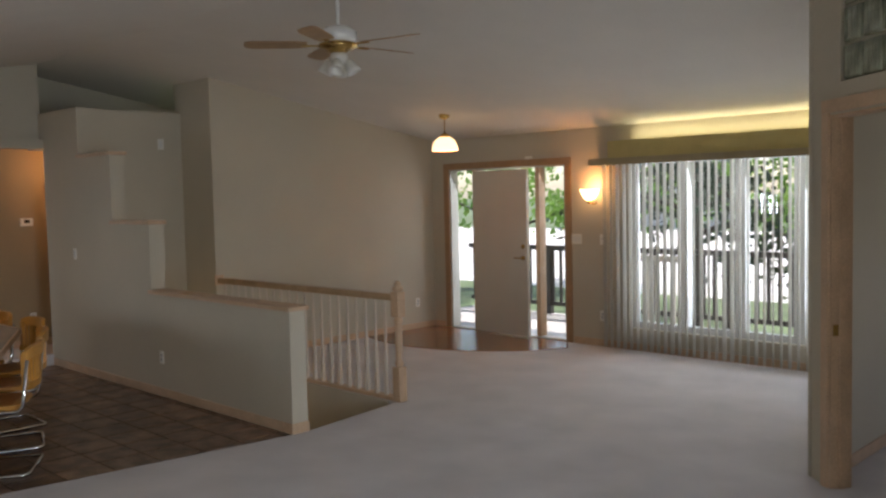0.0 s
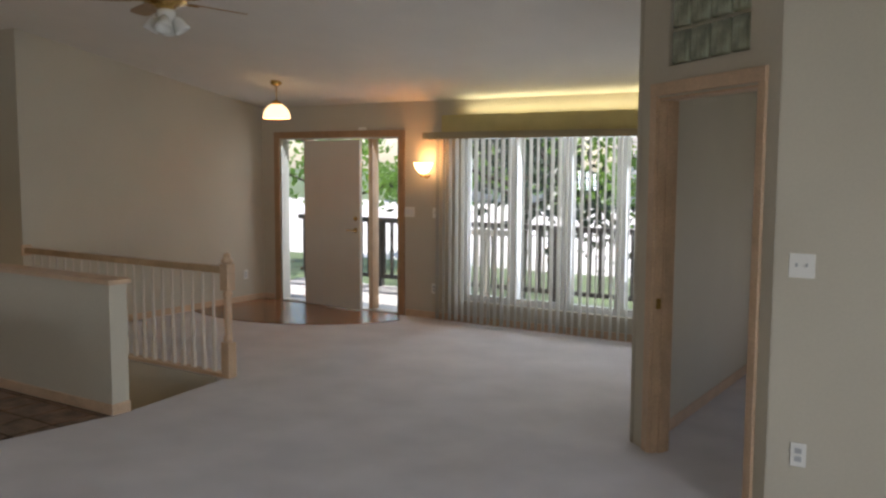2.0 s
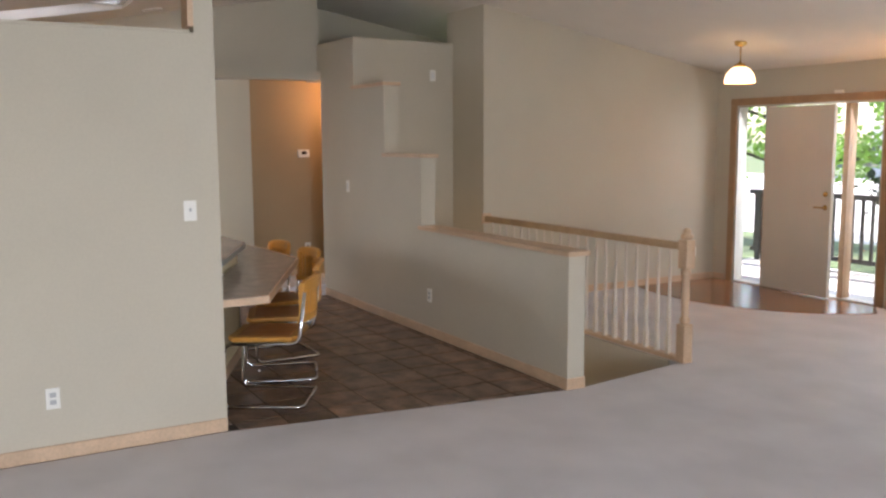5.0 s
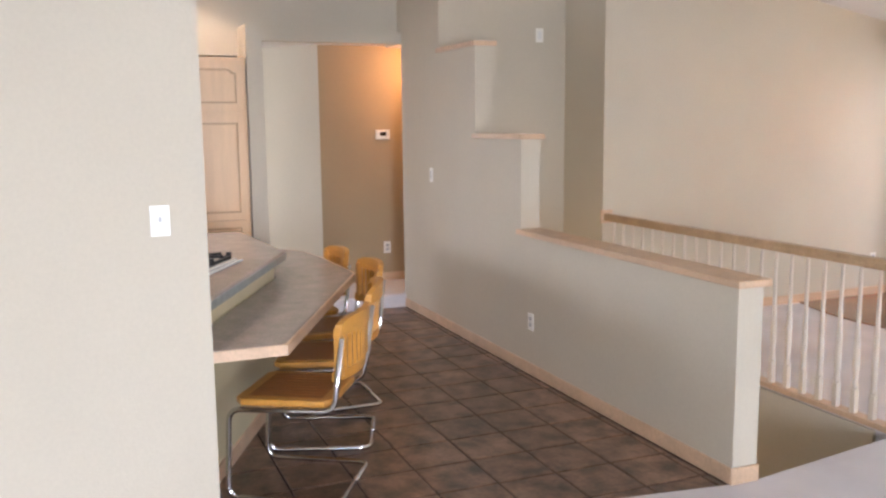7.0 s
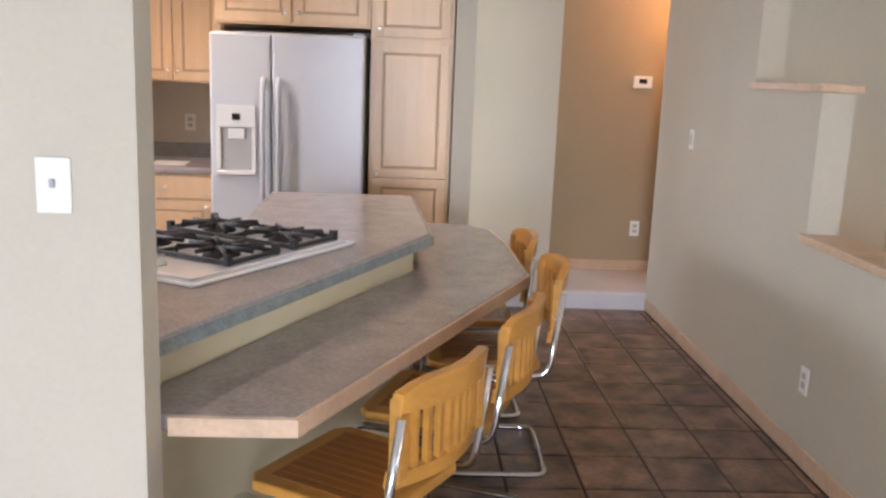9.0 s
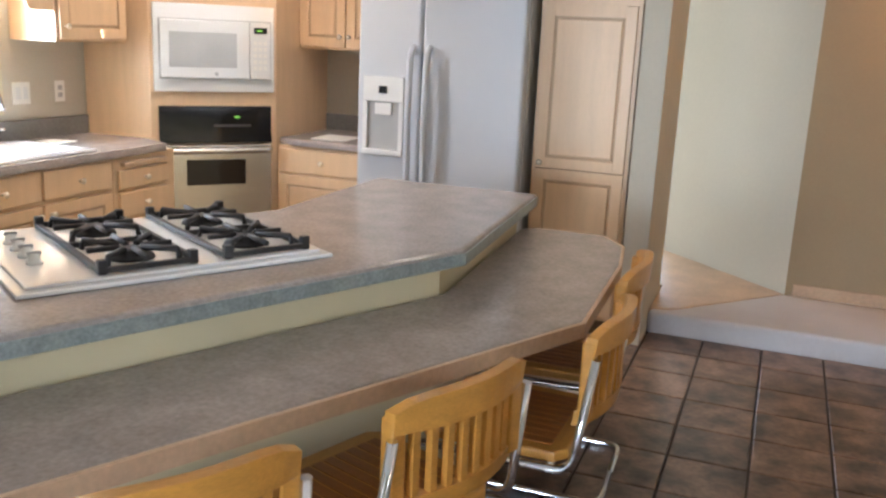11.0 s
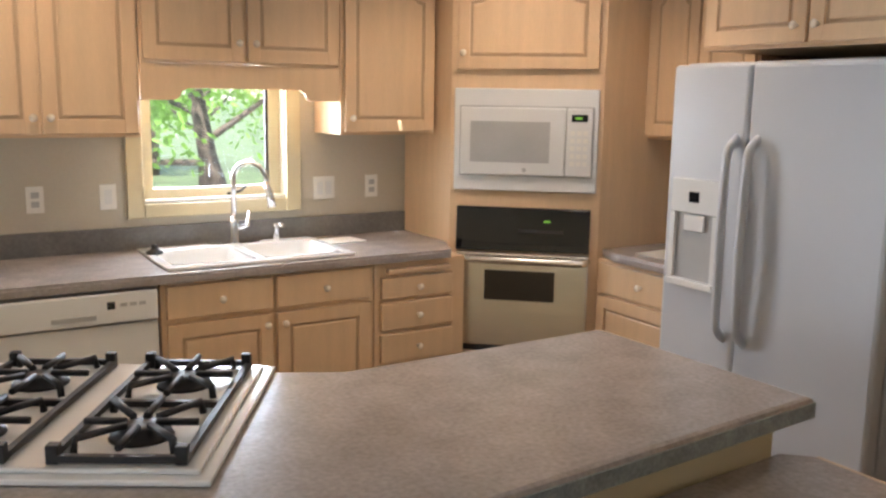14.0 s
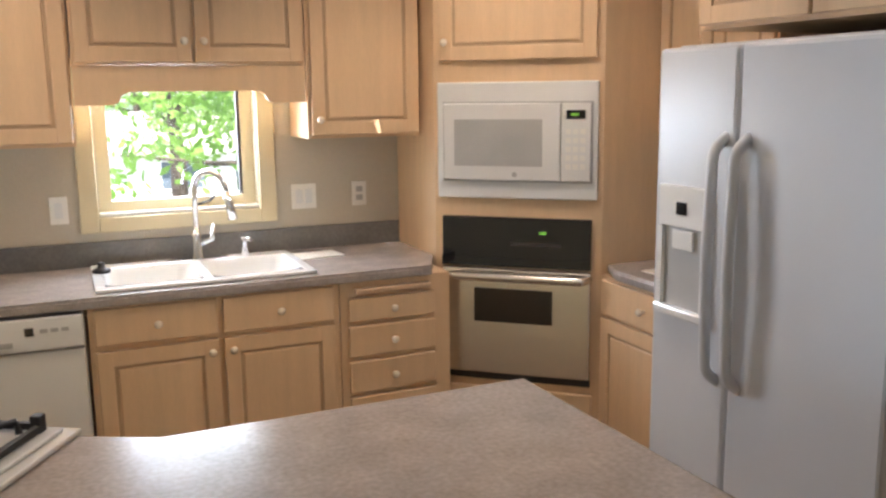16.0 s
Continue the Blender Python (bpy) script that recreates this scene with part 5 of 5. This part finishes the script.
def tree(m, height, spread, material, seed, label, conifer=False):
    rnd = random.Random(seed)
    t = thing("tree", m, label, "tree")
    bm = bmesh.new()
    tube(bm, [(0, 0, 0), (0.08, 0.03, height * 0.3), (-0.05, 0.1, height * 0.6), (0.1, 0.0, height * 0.95)], [0.20, 0.15, 0.10, 0.02], 8)
    tips = []
    for k in range(11):
        z = height * (0.28 + 0.06 * k)
        a = k * 2.4 + rnd.random()
        ln = spread * (1.0 - (0.75 * (k / 11) if conifer else 0.35 * (k / 11)))
        q = (math.cos(a) * ln, math.sin(a) * ln, z + (-.2 if conifer else 0.35) * ln)
        tube(bm, [(0, 0, z), (q[0] * 0.5, q[1] * 0.5, z + 0.15 * ln), q], [0.06, 0.04, 0.012], 6)
        tips.append((z, q, ln))
    part("trunk", bm, M_BARK, t)
    vs, fs = [], []
    for z, q, ln in tips:
        for c in range(9):
            u = rnd.uniform(0.35, 1.08)
            cx, cy, cz = q[0] * u + rnd.gauss(0, 0.3 * spread / 2), q[1] * u + rnd.gauss(0, 0.3 * spread / 2), z + (q[2] - z) * u + rnd.gauss(0, 0.25)
            for l in range(34):
                px, py, pz = cx + rnd.gauss(0, 0.24 * spread / 2), cy + rnd.gauss(0, 0.24 * spread / 2), cz + rnd.gauss(0, 0.2)
                s = rnd.uniform(0.06, 0.13)
                a = Vector((rnd.gauss(0, 1), rnd.gauss(0, 1), rnd.gauss(0, 1))).normalized() * s
                b = a.orthogonal().normalized() * s * 0.55
                i = len(vs)
                o = Vector((px, py, pz))
                vs += [o - a, o + b, o + a, o - b]
                fs.append((i, i + 1, i + 2, i + 3))
    me = bpy.data.meshes.new("crown")
    me.from_pydata(vs, [], fs)
    me.materials.append(material)
    cr = new("crown", me)
    cr.parent = t
    return t


T1 = tree(pose(-2.2, 14.5, -1.2), 6.5, 2.6, M_LEAF, 3, "green leafy tree beyond the front deck")
copy_thing(T1, pose(-3.6, 16.5, -1.2, 0, 0, 250))
copy_thing(T1, pose(-9.2, 19.0, -1.2, 0, 0, 10))
copy_thing(T1, pose(1.2, 15.5, -1.2, 0, 0, 70))
copy_thing(T1, pose(-14.0, 24.0, -1.2, 0, 0, 200))
copy_thing(T1, pose(-16.0, 20.0, -1.2, 0, 0, 20))
T2 = tree(pose(-7.0, 15.0, -1.2), 7.5, 2.3, M_LEAF2, 5, "dark spruce tree beyond the front deck", True)
T3 = tree(pose(-10.2, -10.5, -1.2, 0, 14, 0), 6.4, 2.6, M_LEAF, 8, "leaning leafy tree behind the kitchen window")
for x, y, r in ((-22, 0.5, 0), (-27, -5, 120), (-16.0, -17, 160), (-12.0, -18.5, 40), (-8.7, -16.5, 260), (-13.0, -28, 90), (-18.0, -26, 20), (-9.0, -30, 200)):
    copy_thing(T3, pose(x, y, -1.2, 0, 0, r))

# ---- slate tiles, one by one ----
ts, gap, lip = 0.305, 0.0055, 0.003
TX0, TY0, TY1 = -8.527, -0.72, KW - 0.016
tile_meshes = {}


def tile_mesh(wa, wb, d):
    """A tile with a raised top; its near side is wa wide and its far side wb, d apart."""
    if (wa, wb, d) not in tile_meshes:
        bm = bmesh.new()
        rings = []
        for inset, z in ((gap, -0.006), (gap + 0.0008, -0.0015), (gap + lip, 0.0)):
            rings.append([bm.verts.new((px, py, z)) for px, py in ((inset, inset), (wa - inset, inset), (wb - inset, d - inset), (inset, d - inset))])
        for low, high in zip(rings, rings[1:]):
            for k in range(4):
                bm.faces.new((low[k], low[(k + 1) % 4], high[(k + 1) % 4], high[k]))
        bm.faces.new(rings[-1])
        bmesh.ops.recalc_face_normals(bm, faces=bm.faces)
        me = bpy.data.meshes.new("tile")
        bm.to_mesh(me)
        bm.free()
        me.materials.append(M_TILE)
        tile_meshes[wa, wb, d] = me
    return tile_meshes[wa, wb, d]


def tile_edge(y):
    return -4.60 if y < EY0 else EX0 + (EX1 - EX0) * (y - EY0) / (KW - EY0)


for i in range(-2, 13):
    for j in range(-12, 4):
        x0, x1 = max(TX0, -7.935 + ts * i), -7.935 + ts * (i + 1)
        y0, y1 = max(TY0, 2.815 + ts * j), min(TY1, 2.815 + ts * (j + 1))
        wa, wb = min(x1, tile_edge(y0)) - x0, min(x1, tile_edge(y1)) - x0
        if min(wa, wb) > 0.025 and y1 - y0 > 0.025:
            t = new("tile", tile_mesh(round(wa, 4), round(wb, 4), round(y1 - y0, 4)))
            t.parent, t.location = tile_floor, (x0, y0, 0.0)
